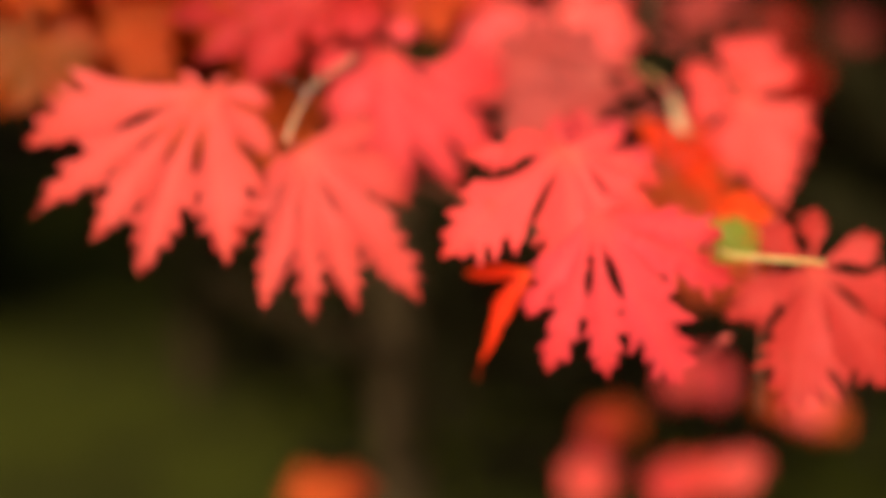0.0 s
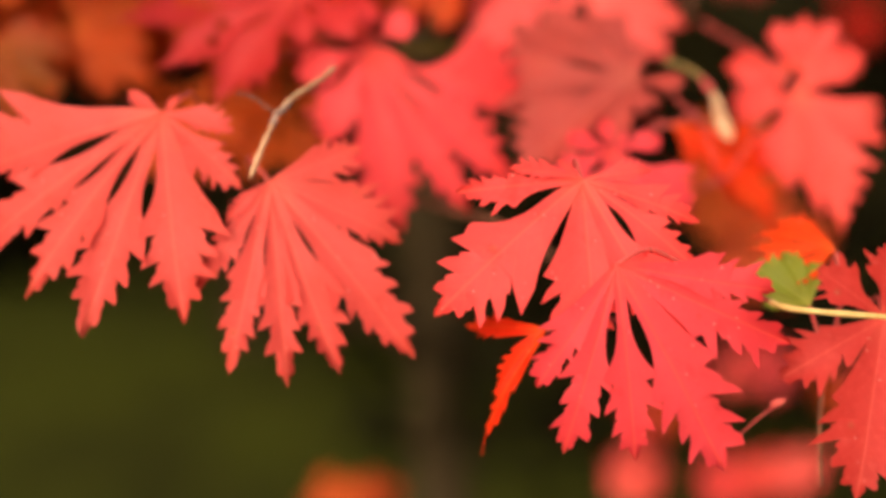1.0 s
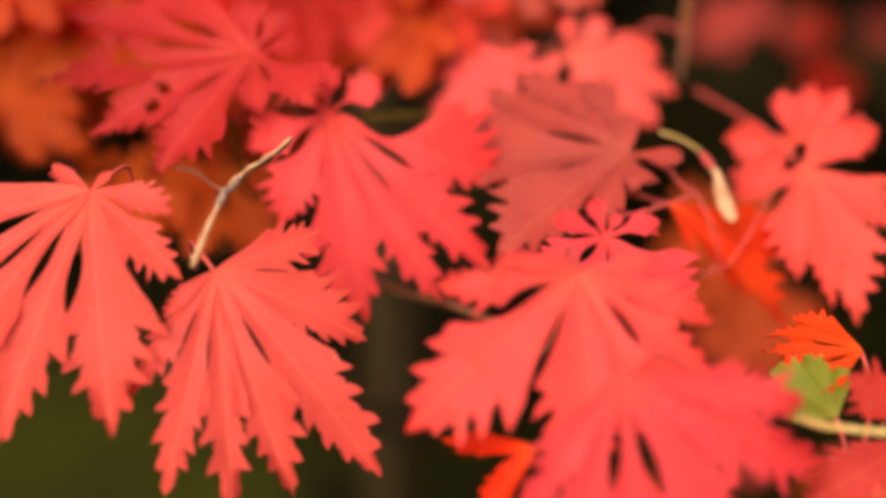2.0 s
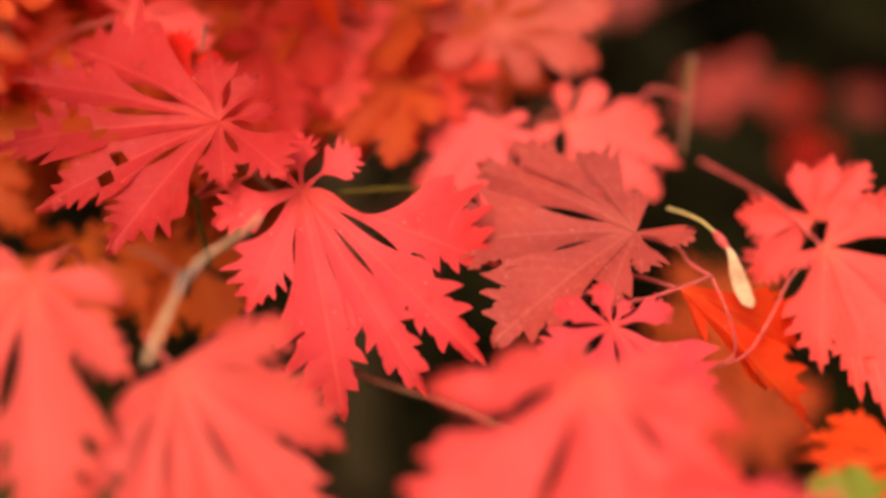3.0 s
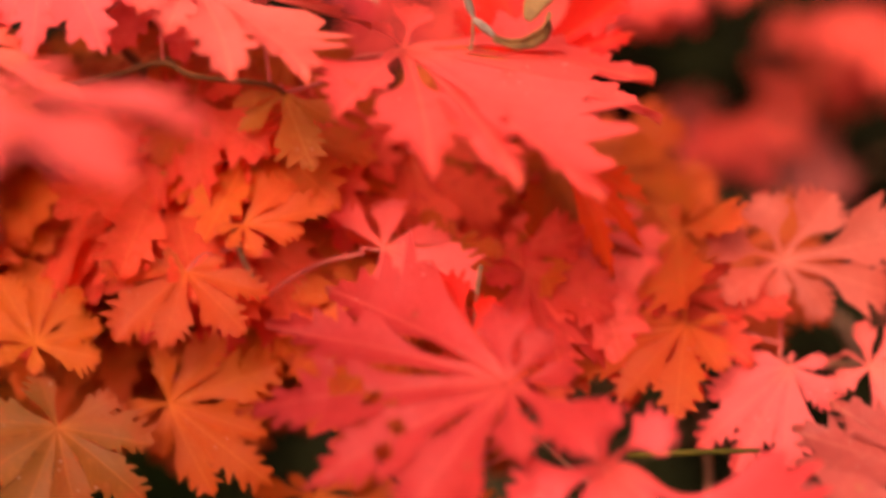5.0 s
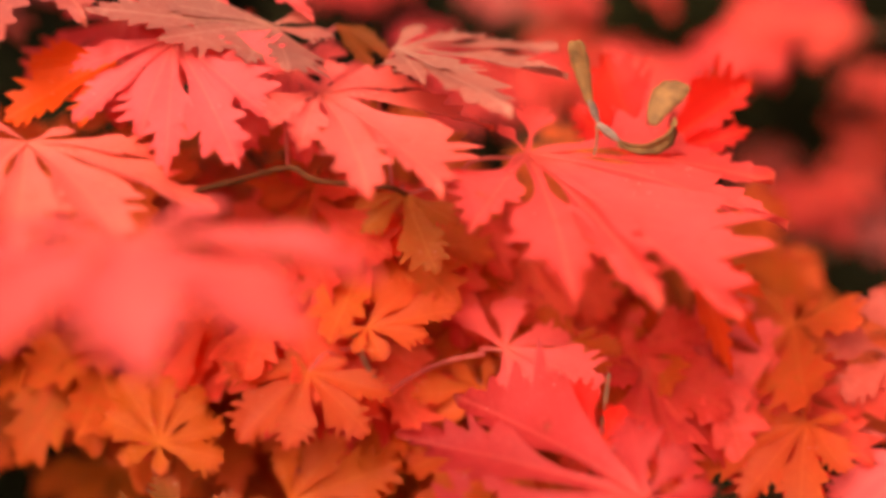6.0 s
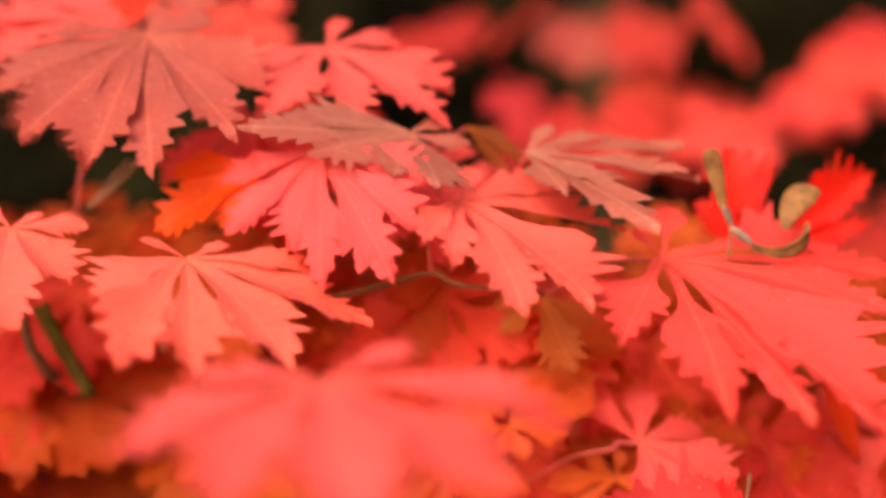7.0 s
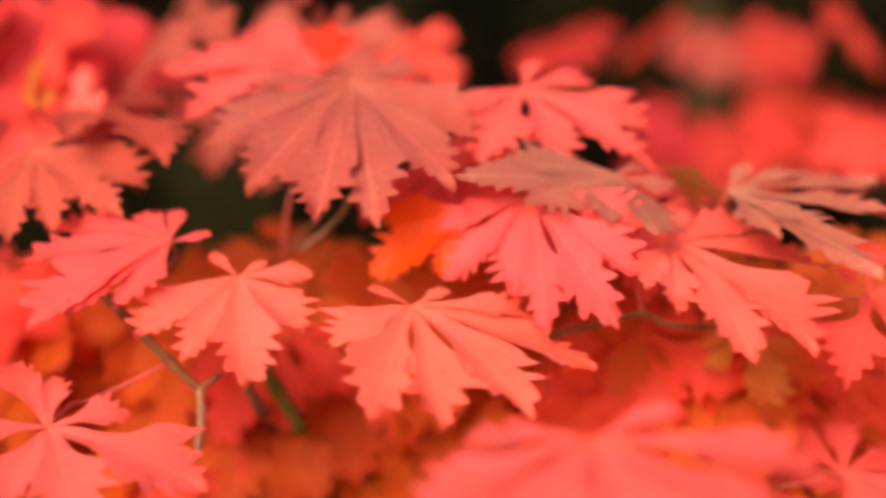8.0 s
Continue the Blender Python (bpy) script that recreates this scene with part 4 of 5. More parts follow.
small_leaf(low_branch, pose(-0.128, 0.116, 1.099, -47, 17, -176), 0.036, "orange", 4)
small_leaf(low_branch, pose(-0.197, 0.128, 1.117, -44, 1, -170), 0.044, "flame", 3)
small_leaf(low_branch, pose(-0.188, 0.126, 1.073, -53, -3, -152), 0.044, "orange", 1)
small_leaf(low_branch, pose(-0.171, 0.117, 1.078, -49, -6, -159), 0.037, "flame", 2)
small_leaf(low_branch, pose(-0.179, 0.138, 1.017, -36, 9, -215), 0.035, "flame", 0)
small_leaf(low_branch, pose(-0.082, 0.151, 1.068, -61, -9, -153), 0.044, "ember", 2)
small_leaf(low_branch, pose(-0.150, 0.139, 1.024, -43, -19, -174), 0.040, "flame", 3)
small_leaf(low_branch, pose(-0.090, 0.137, 1.110, -45, 16, -130), 0.036, "flame", 0)
small_leaf(low_branch, pose(-0.086, 0.120, 1.041, -33, -11, -194), 0.041, "flame", 2)
small_leaf(low_branch, pose(-0.144, 0.166, 1.080, -57, 3, -200), 0.044, "flame", 0)
small_leaf(low_branch, pose(-0.172, 0.156, 1.037, -43, -22, -216), 0.047, "flame", 2)
small_leaf(low_branch, pose(-0.123, 0.151, 1.098, -48, -9, -220), 0.048, "flame", 4)
small_leaf(low_branch, pose(-0.205, 0.165, 1.117, -46, 22, -159), 0.038, "flame", 0)
small_leaf(low_branch, pose(-0.111, 0.147, 1.054, -59, -19, -175), 0.041, "flame", 1)
small_leaf(low_branch, pose(-0.200, 0.133, 1.045, -59, 1, -123), 0.048, "flame", 1)
small_leaf(low_branch, pose(-0.210, 0.162, 1.075, -49, 12, -182), 0.050, "flame", 4)
small_leaf(low_branch, pose(-0.071, 0.152, 1.123, -48, -4, -195), 0.032, "flame", 5)
small_leaf(low_branch, pose(-0.165, 0.159, 1.107, -38, 17, -208), 0.034, "flame", 1)
small_leaf(low_branch, pose(-0.188, 0.169, 1.045, -46, -12, -147), 0.035, "flame", 2)
small_leaf(low_branch, pose(-0.196, 0.131, 1.101, -45, -1, -166), 0.046, "flame", 1)
small_leaf(low_branch, pose(-0.169, 0.177, 1.076, -39, 15, -227), 0.049, "flame", 1)
small_leaf(low_branch, pose(-0.107, 0.131, 1.053, -45, -21, -243), 0.037, "flame", 3)
small_leaf(low_branch, pose(-0.154, 0.141, 1.047, -41, -12, -185), 0.048, "flame", 1)
small_leaf(low_branch, pose(-0.182, 0.111, 1.092, -47, 10, -152), 0.037, "flame", 1)
small_leaf(low_branch, pose(-0.200, 0.116, 1.114, -49, 0, -157), 0.037, "flame", 3)
small_leaf(low_branch, pose(-0.198, 0.175, 1.043, -48, -18, -173), 0.038, "flame", 3)
small_leaf(low_branch, pose(-0.155, 0.165, 1.079, -51, 10, -117), 0.033, "flame", 4)
small_leaf(low_branch, pose(-0.064, 0.144, 1.081, -38, -5, -203), 0.045, "flame", 3)
small_leaf(low_branch, pose(-0.219, 0.132, 1.082, -61, 2, -201), 0.049, "orange", 4)
small_leaf(low_branch, pose(-0.215, 0.178, 1.103, -50, 19, -214), 0.048, "orange", 3)
small_leaf(low_branch, pose(-0.144, 0.114, 1.086, -37, 1, -193), 0.047, "orange", 1)
small_leaf(low_branch, pose(-0.131, 0.154, 1.075, -60, 16, -222), 0.047, "flame", 3)
small_leaf(low_branch, pose(-0.125, 0.163, 1.107, -52, 7, -258), 0.037, "flame", 1)
small_leaf(low_branch, pose(-0.116, 0.140, 1.102, -34, -12, -193), 0.038, "orange", 3)
small_leaf(low_branch, pose(-0.127, 0.120, 1.093, -41, 24, -190), 0.032, "orange", 3)
small_leaf(low_branch, pose(-0.155, 0.137, 1.096, -50, -6, -148), 0.033, "flame", 2)
small_leaf(low_branch, pose(-0.081, 0.163, 1.041, -32, 2, -124), 0.041, "orange", 3)
small_leaf(low_branch, pose(-0.101, 0.112, 1.027, -46, -13, -135), 0.044, "flame", 1)
small_leaf(low_branch, pose(-0.142, 0.153, 1.054, -42, -3, -238), 0.050, "flame", 4)
small_leaf(low_branch, pose(-0.111, 0.129, 1.069, -33, -21, -175), 0.044, "ember", 4)
small_leaf(low_branch, pose(-0.098, 0.129, 1.068, -43, -15, -222), 0.049, "orange", 1)
small_leaf(low_branch, pose(-0.105, 0.142, 1.063, -60, -4, -138), 0.048, "flame", 4)
small_leaf(low_branch, pose(-0.013, 0.139, 1.063, -42, 20, -135), 0.039, "flame", 4)
small_leaf(low_branch, pose(-0.091, 0.118, 1.049, -57, -4, -113), 0.048, "flame", 4)
small_leaf(low_branch, pose(-0.053, 0.122, 1.060, -60, -5, -154), 0.047, "ember", 2)
small_leaf(low_branch, pose(-0.102, 0.112, 1.072, -52, -17, -141), 0.046, "flame", 4)
small_leaf(low_branch, pose(-0.031, 0.102, 1.057, -32, 6, -229), 0.043, "ember", 0)
small_leaf(low_branch, pose(-0.061, 0.145, 1.056, -57, -8, -172), 0.049, "ember", 1)
small_leaf(low_branch, pose(-0.061, 0.153, 1.048, -59, 12, -237), 0.038, "ember", 1)
small_leaf(low_branch, pose(-0.089, 0.147, 1.061, -40, 21, -189), 0.037, "flame", 3)
small_leaf(low_branch, pose(-0.141, 0.127, 1.046, -51, 8, -178), 0.047, "orange", 0)
small_leaf(low_branch, pose(-0.110, 0.114, 1.051, -59, 12, -139), 0.042, "orange", 3)
small_leaf(low_branch, pose(-0.066, 0.146, 1.061, -36, -17, -219), 0.038, "flame", 5)
small_leaf(upper_branch, pose(-0.289, 0.091, 1.066, -35, -19, -232), 0.039, "orange", 2)
small_leaf(upper_branch, pose(-0.339, 0.094, 1.106, -58, -6, -233), 0.049, "orange", 2)
small_leaf(upper_branch, pose(-0.138, 0.146, 1.119, -38, 3, -147), 0.047, "flame", 1)
small_leaf(upper_branch, pose(-0.208, 0.138, 1.123, -61, 10, -122), 0.044, "orange", 3)
small_leaf(upper_branch, pose(-0.237, 0.138, 1.079, -59, -13, -140), 0.049, "flame", 3)
small_leaf(upper_branch, pose(-0.227, 0.133, 1.067, -36, -4, -127), 0.046, "flame", 5)
small_leaf(upper_branch, pose(-0.150, 0.094, 1.085, -59, 10, -149), 0.045, "flame", 0)
small_leaf(upper_branch, pose(-0.325, 0.106, 1.080, -48, -10, -228), 0.047, "flame", 3)
small_leaf(upper_branch, pose(-0.359, 0.115, 1.086, -37, -13, -202), 0.049, "flame", 1)
small_leaf(upper_branch, pose(-0.228, 0.097, 1.125, -49, 15, -156), 0.039, "flame", 1)
small_leaf(upper_branch, pose(-0.165, 0.135, 1.115, -32, -4, -180), 0.045, "orange", 2)
small_leaf(upper_branch, pose(-0.245, 0.134, 1.090, -37, 17, -228), 0.039, "flame", 3)
small_leaf(upper_branch, pose(-0.224, 0.097, 1.097, -55, -1, -227), 0.046, "orange", 3)
small_leaf(upper_branch, pose(-0.274, 0.096, 1.102, -60, 0, -237), 0.039, "flame", 0)
small_leaf(upper_branch, pose(-0.137, 0.113, 1.102, -42, 22, -155), 0.041, "flame", 3)
small_leaf(upper_branch, pose(-0.124, 0.100, 1.124, -56, -18, -204), 0.047, "orange", 1)
small_leaf(upper_branch, pose(-0.101, 0.097, 1.082, -57, -24, -167), 0.038, "flame", 2)
small_leaf(upper_branch, pose(-0.291, 0.097, 1.093, -51, 4, -164), 0.043, "flame", 2)
small_leaf(upper_branch, pose(-0.261, 0.125, 1.100, -52, -5, -223), 0.044, "orange", 3)
small_leaf(upper_branch, pose(-0.208, 0.106, 1.096, -40, -7, -204), 0.046, "flame", 2)
small_leaf(upper_branch, pose(-0.094, 0.117, 1.076, -40, 14, -203), 0.037, "orange", 3)
small_leaf(upper_branch, pose(-0.109, 0.129, 1.090, -41, -6, -167), 0.045, "flame", 0)
small_leaf(upper_branch, pose(-0.151, 0.121, 1.075, -35, -16, -130), 0.038, "flame", 2)
small_leaf(upper_branch, pose(-0.136, 0.139, 1.124, -56, 6, -251), 0.046, "flame", 2)
small_leaf(upper_branch, pose(-0.249, 0.121, 1.059, -52, -4, -176), 0.043, "orange", 2)
small_leaf(upper_branch, pose(-0.278, 0.145, 1.069, -48, 7, -173), 0.048, "orange", 0)
small_leaf(upper_branch, pose(-0.142, 0.105, 1.127, -44, 1, -158), 0.046, "flame", 0)
small_leaf(upper_branch, pose(-0.353, 0.118, 1.100, -41, 8, -188), 0.049, "flame", 4)
small_leaf(upper_branch, pose(-0.356, 0.111, 1.101, -38, 18, -120), 0.045, "orange", 1)
small_leaf(upper_branch, pose(-0.291, 0.103, 1.090, -56, 0, -159), 0.036, "flame", 2)
small_leaf(upper_branch, pose(-0.187, 0.113, 1.082, -58, 3, -177), 0.035, "flame", 2)
small_leaf(upper_branch, pose(-0.308, 0.107, 1.118, -54, 13, -129), 0.047, "flame", 0)
small_leaf(upper_branch, pose(-0.318, 0.108, 1.072, -34, -6, -241), 0.050, "orange", 3)
small_leaf(upper_branch, pose(-0.138, 0.128, 1.073, -35, -5, -181), 0.045, "orange", 0)
small_leaf(upper_branch, pose(-0.111, 0.117, 1.065, -53, 11, -178), 0.038, "flame", 0)
small_leaf(upper_branch, pose(-0.116, 0.141, 1.059, -54, -14, -162), 0.036, "orange", 4)
small_leaf(upper_branch, pose(-0.159, 0.122, 1.109, -46, -21, -159), 0.040, "flame", 4)
small_leaf(upper_branch, pose(-0.260, 0.140, 1.127, -39, -16, -180), 0.043, "orange", 1)
small_leaf(upper_branch, pose(-0.249, 0.135, 1.203, -58, -7, -190), 0.041, "rose", 0)
small_leaf(upper_branch, pose(-0.296, 0.149, 1.212, -40, 3, -230), 0.042, "rose", 5)
small_leaf(upper_branch, pose(-0.282, 0.160, 1.188, -57, -1, -160), 0.043, "rose", 5)
small_leaf(upper_branch, pose(-0.347, 0.184, 1.205, -53, -8, -155), 0.046, "coral", 3)
small_leaf(upper_branch, pose(-0.344, 0.135, 1.181, -37, 10, -217), 0.049, "coral", 3)
small_leaf(upper_branch, pose(-0.366, 0.172, 1.200, -47, 17, -186), 0.044, "coral", 4)
small_leaf(upper_branch, pose(-0.261, 0.140, 1.211, -61, 11, -238), 0.036, "rose", 4)
small_leaf(upper_branch, pose(-0.346, 0.154, 1.212, -55, 11, -231), 0.044, "coral", 5)
small_leaf(upper_branch, pose(-0.233, 0.178, 1.199, -39, 4, -172), 0.036, "coral", 0)
small_leaf(upper_branch, pose(-0.354, 0.194, 1.214, -35, -24, -185), 0.047, "coral", 5)
small_leaf(upper_branch, pose(-0.377, 0.173, 1.215, -37, 7, -245), 0.040, "coral", 5)
small_leaf(low_branch, pose(-0.012, 0.157, 1.088, -60, -23, -168), 0.042, "flame", 5)
small_leaf(low_branch, pose(-0.099, 0.140, 1.078, -34, -5, -139), 0.046, "flame", 5)
small_leaf(low_branch, pose(-0.026, 0.153, 1.087, -39, 4, -176), 0.040, "flame", 1)
small_leaf(low_branch, pose(-0.013, 0.158, 1.068, -32, -8, -202), 0.047, "flame", 0)
small_leaf(low_branch, pose(-0.075, 0.120, 1.093, -53, -17, -161), 0.046, "flame", 2)
small_leaf(low_branch, pose(-0.111, 0.139, 1.068, -61, 21, -167), 0.045, "flame", 2)
small_leaf(low_branch, pose(-0.078, 0.129, 1.101, -47, 9, -205), 0.048, "orange", 2)
small_leaf(low_branch, pose(-0.072, 0.168, 1.085, -58, -2, -192), 0.040, "orange", 5)
small_leaf(low_branch, pose(-0.030, 0.125, 1.088, -44, 21, -133), 0.040, "orange", 0)
small_leaf(low_branch, pose(-0.060, 0.151, 1.064, -51, -1, -206), 0.047, "ember", 4)
small_leaf(low_branch, pose(-0.052, 0.167, 1.061, -42, 4, -215), 0.046, "ember", 4)
small_leaf(low_branch, pose(-0.086, 0.153, 1.090, -35, -6, -250), 0.039, "flame", 2)
small_leaf(low_branch, pose(-0.036, 0.146, 1.095, -47, -7, -120), 0.042, "flame", 5)
small_leaf(low_branch, pose(-0.032, 0.149, 1.096, -58, 12, -159), 0.049, "orange", 2)
small_leaf(low_branch, pose(-0.048, 0.113, 1.090, -58, -15, -121), 0.049, "orange", 0)
small_leaf(low_branch, pose(-0.071, 0.142, 1.080, -36, 14, -154), 0.046, "ember", 4)
small_leaf(low_branch, pose(-0.038, 0.164, 1.087, -52, -18, -226), 0.038, "orange", 3)
small_leaf(low_branch, pose(-0.038, 0.151, 1.067, -35, 24, -126), 0.042, "ember", 2)
small_leaf(far_branch, pose(-0.058, 0.346, 1.164, -46, -12, -132), 0.031, "crimson", 3)
small_leaf(far_branch, pose(-0.078, 0.367, 1.174, -59, 24, -139), 0.035, "crimson", 2)
small_leaf(far_branch, pose(-0.105, 0.302, 1.156, -54, -23, -234), 0.038, "crimson", 3)
small_leaf(far_branch, pose(-0.074, 0.330, 1.150, -47, -22, -251), 0.031, "crimson", 4)
small_leaf(far_branch, pose(-0.133, 0.308, 1.171, -55, -12, -132), 0.033, "coral", 3)
small_leaf(far_branch, pose(-0.037, 0.327, 1.157, -44, -9, -197), 0.035, "coral", 4)
small_leaf(far_branch, pose(-0.058, 0.362, 1.149, -53, -16, -156), 0.030, "crimson", 2)
small_leaf(far_branch, pose(-0.131, 0.368, 1.152, -60, 2, -231), 0.032, "crimson", 2)
small_leaf(far_branch, pose(-0.088, 0.351, 1.156, -43, 11, -223), 0.038, "coral", 3)
small_leaf(far_branch, pose(-0.131, 0.361, 1.208, -32, 24, -230), 0.029, "crimson", 1)
small_leaf(far_branch, pose(-0.169, 0.419, 1.209, -51, 16, -197), 0.025, "crimson", 1)
small_leaf(far_branch, pose(-0.184, 0.376, 1.201, -33, 0, -193), 0.024, "crimson", 5)
small_leaf(far_branch, pose(-0.070, 0.372, 1.204, -57, -21, -191), 0.030, "crimson", 0)
small_leaf(far_branch, pose(-0.044, 0.393, 1.215, -48, -7, -117), 0.040, "coral", 5)
# Duller skins on these far leaves stand in for the shade they hang in.
small_leaf(far_branch, pose(0.138, 0.533, 1.131, -61, -21, -249), 0.032, "crimson", 3)
small_leaf(far_branch, pose(0.132, 0.479, 1.137, -35, 16, -224), 0.028, "crimson", 1)
small_leaf(far_branch, pose(0.076, 0.440, 1.128, -41, -17, -148), 0.033, "crimson", 0)
small_leaf(far_branch, pose(0.031, 0.455, 1.117, -57, 13, -216), 0.026, "dusky", 5)
small_leaf(far_branch, pose(0.184, 0.532, 1.126, -44, -24, -218), 0.030, "crimson", 5)
small_leaf(far_branch, pose(0.106, 0.488, 1.082, -57, 0, -167), 0.030, "rose", 1)
small_leaf(far_branch, pose(0.116, 0.548, 1.100, -61, -5, -141), 0.028, "dusky", 1)
small_leaf(far_branch, pose(0.094, 0.523, 1.106, -51, -10, -210), 0.028, "coral", 4)
small_leaf(far_branch, pose(0.174, 0.512, 1.026, -45, 18, -207), 0.042, "dusky", 2)
small_leaf(far_branch, pose(0.002, 0.297, 1.061, -44, 18, -206), 0.041, "olive", 2)
small_leaf(far_branch, pose(-0.007, 0.274, 1.069, -54, 11, -232), 0.040, "olive", 2)
# Dusky and deep skins again take the place of shade.
small_leaf(far_branch, pose(0.373, 1.068, 0.918, -51, 9, -176), 0.034, "deep", 1)
small_leaf(far_branch, pose(0.301, 0.908, 0.988, -49, -14, -151), 0.033, "dusky", 2)
small_leaf(far_branch, pose(0.322, 0.951, 0.982, -58, -3, -167), 0.033, "deep", 2)
small_leaf(far_branch, pose(0.459, 1.185, 0.961, -47, 9, -188), 0.039, "dusky", 4)
small_leaf(far_branch, pose(0.117, 0.460, 1.161, -45, 8, -170), 0.030, "coral", 1)
small_leaf(far_branch, pose(0.101, 0.500, 1.161, -52, -12, -205), 0.026, "crimson", 4)
small_leaf(far_branch, pose(0.128, 0.440, 1.142, -40, 14, -150), 0.030, "coral", 2)
small_leaf(far_branch, pose(0.121, 0.520, 1.140, -48, -5, -190), 0.028, "crimson", 5)
small_leaf(far_branch, pose(-0.093, 0.380, 1.201, -46, 8, -170), 0.030, "rose", 4)
small_leaf(far_branch, pose(-0.108, 0.420, 1.207, -56, -8, -195), 0.026, "dusky", 2)
small_leaf(far_branch, pose(-0.069, 0.411, 1.173, -58, -20, -224), 0.030, "crimson", 5)
small_leaf(far_branch, pose(-0.062, 0.384, 1.156, -54, 16, -145), 0.030, "coral", 4)
small_leaf(far_branch, pose(-0.031, 0.414, 1.165, -56, -20, -159), 0.030, "crimson", 0)
small_leaf(far_branch, pose(-0.067, 0.350, 1.162, -53, -15, -162), 0.027, "crimson", 4)
small_leaf(far_branch, pose(-0.074, 0.354, 1.162, -34, -16, -151), 0.031, "coral", 1)
small_leaf(far_branch, pose(0.010, 0.365, 1.174, -60, 20, -228), 0.032, "coral", 1)
small_leaf(far_branch, pose(-0.001, 0.408, 1.169, -48, 14, -140), 0.027, "coral", 5)
small_leaf(far_branch, pose(0.046, 0.415, 1.200, -53, -7, -160), 0.035, "coral", 3)
small_leaf(far_branch, pose(0.014, 0.355, 1.173, -51, -10, -210), 0.029, "coral", 0)
small_leaf(far_branch, pose(0.049, 0.382, 1.182, -49, -5, -198), 0.027, "coral", 3)
small_leaf(far_branch, pose(0.010, 0.409, 1.173, -40, 20, -152), 0.035, "coral", 5)
small_leaf(far_branch, pose(0.020, 0.357, 1.188, -56, 7, -217), 0.030, "coral", 0)
small_leaf(far_branch, pose(0.003, 0.393, 1.172, -42, 16, -227), 0.029, "coral", 2)
small_leaf(far_branch, pose(0.022, 0.367, 1.195, -55, 10, -243), 0.029, "coral", 3)
small_leaf(low_branch, pose(-0.055, 0.073, 1.062, -44, 22, -125), 0.040, "ember", 3)
small_leaf(low_branch, pose(-0.089, 0.075, 1.044, -38, -7, -180), 0.041, "orange", 1)
small_leaf(low_branch, pose(-0.131, 0.089, 1.052, -42, 15, -187), 0.038, "flame", 2)
small_leaf(low_branch, pose(-0.132, 0.079, 1.068, -37, 11, -141), 0.035, "ember", 0)
small_leaf(low_branch, pose(-0.074, 0.075, 1.070, -55, -21, -202), 0.031, "orange", 3)
small_leaf(low_branch, pose(-0.061, 0.071, 1.050, -39, 0, -143), 0.035, "ember", 1)
small_leaf(low_branch, pose(-0.071, 0.090, 1.040, -54, -6, -219), 0.034, "flame", 0)
small_leaf(low_branch, pose(-0.060, 0.077, 1.065, -53, 22, -170), 0.037, "ember", 0)
# Salmon skin brightens these clusters in place of the sun they miss.
small_leaf(far_branch, pose(0.166, 0.417, 0.777, -48, 22, -207), 0.026, "pink", 5)
small_leaf(far_branch, pose(0.153, 0.395, 0.775, -56, 0, -234), 0.025, "pink", 2)
small_leaf(far_branch, pose(0.172, 0.413, 0.775, -45, -2, -216), 0.027, "pink", 5)
small_leaf(far_branch, pose(0.167, 0.383, 0.778, -41, 21, -127), 0.025, "pink", 4)
small_leaf(far_branch, pose(0.241, 0.414, 0.755, -36, 14, -213), 0.027, "pink", 2)
small_leaf(far_branch, pose(0.230, 0.373, 0.766, -36, 22, -181), 0.026, "pink", 3)
small_leaf(far_branch, pose(0.240, 0.409, 0.759, -35, 4, -159), 0.026, "pink", 2)
small_leaf(far_branch, pose(0.251, 0.401, 0.749, -36, -3, -198), 0.027, "flame", 4)
small_leaf(far_branch, pose(0.211, 0.366, 0.768, -33, -9, -248), 0.018, "flame", 5)
small_leaf(far_branch, pose(0.098, 0.402, 0.740, -55, 20, -203), 0.022, "coral", 1)
small_leaf(far_branch, pose(0.111, 0.407, 0.741, -37, 3, -155), 0.022, "flame", 3)
small_leaf(far_branch, pose(0.101, 0.398, 0.746, -40, 20, -187), 0.020, "flame", 2)
small_leaf(far_branch, pose(0.089, 0.412, 0.693, -45, 4, -159), 0.025, "pink", 0)
small_leaf(far_branch, pose(0.098, 0.375, 0.715, -44, 23, -239), 0.026, "pink", 3)
small_leaf(far_branch, pose(0.088, 0.374, 0.709, -42, 1, -193), 0.026, "pink", 2)
small_leaf(far_branch, pose(0.091, 0.383, 0.710, -56, -22, -222), 0.026, "pink", 4)
small_leaf(far_branch, pose(0.083, 0.394, 0.705, -33, 23, -137), 0.027, "pink", 0)
small_leaf(far_branch, pose(0.167, 0.384, 0.711, -51, 13, -136), 0.027, "coral", 2)
small_leaf(far_branch, pose(0.183, 0.368, 0.721, -41, 22, -172), 0.026, "pink", 5)
small_leaf(far_branch, pose(0.184, 0.384, 0.711, -48, -2, -162), 0.024, "pink", 3)
small_leaf(far_branch, pose(0.142, 0.361, 0.716, -47, -9, -181), 0.024, "coral", 1)
small_leaf(far_branch, pose(0.136, 0.369, 0.710, -49, 15, -136), 0.027, "pink", 2)
small_leaf(far_branch, pose(0.161, 0.370, 0.717, -52, -16, -169), 0.026, "coral", 0)
small_leaf(far_branch, pose(-0.084, 0.330, 0.717, -44, 9, -154), 0.032, "flame", 5)
small_leaf(far_branch, pose(-0.087, 0.307, 0.728, -39, -3, -208), 0.033, "flame", 0)
small_leaf(far_branch, pose(0.142, 0.265, 0.896, -58, 12, -173), 0.042, "flame", 1)
small_leaf(far_branch, pose(0.132, 0.278, 0.943, -59, -13, -166), 0.043, "flame", 0)
small_leaf(far_branch, pose(0.132, 0.289, 0.919, -51, -19, -208), 0.040, "flame", 5)


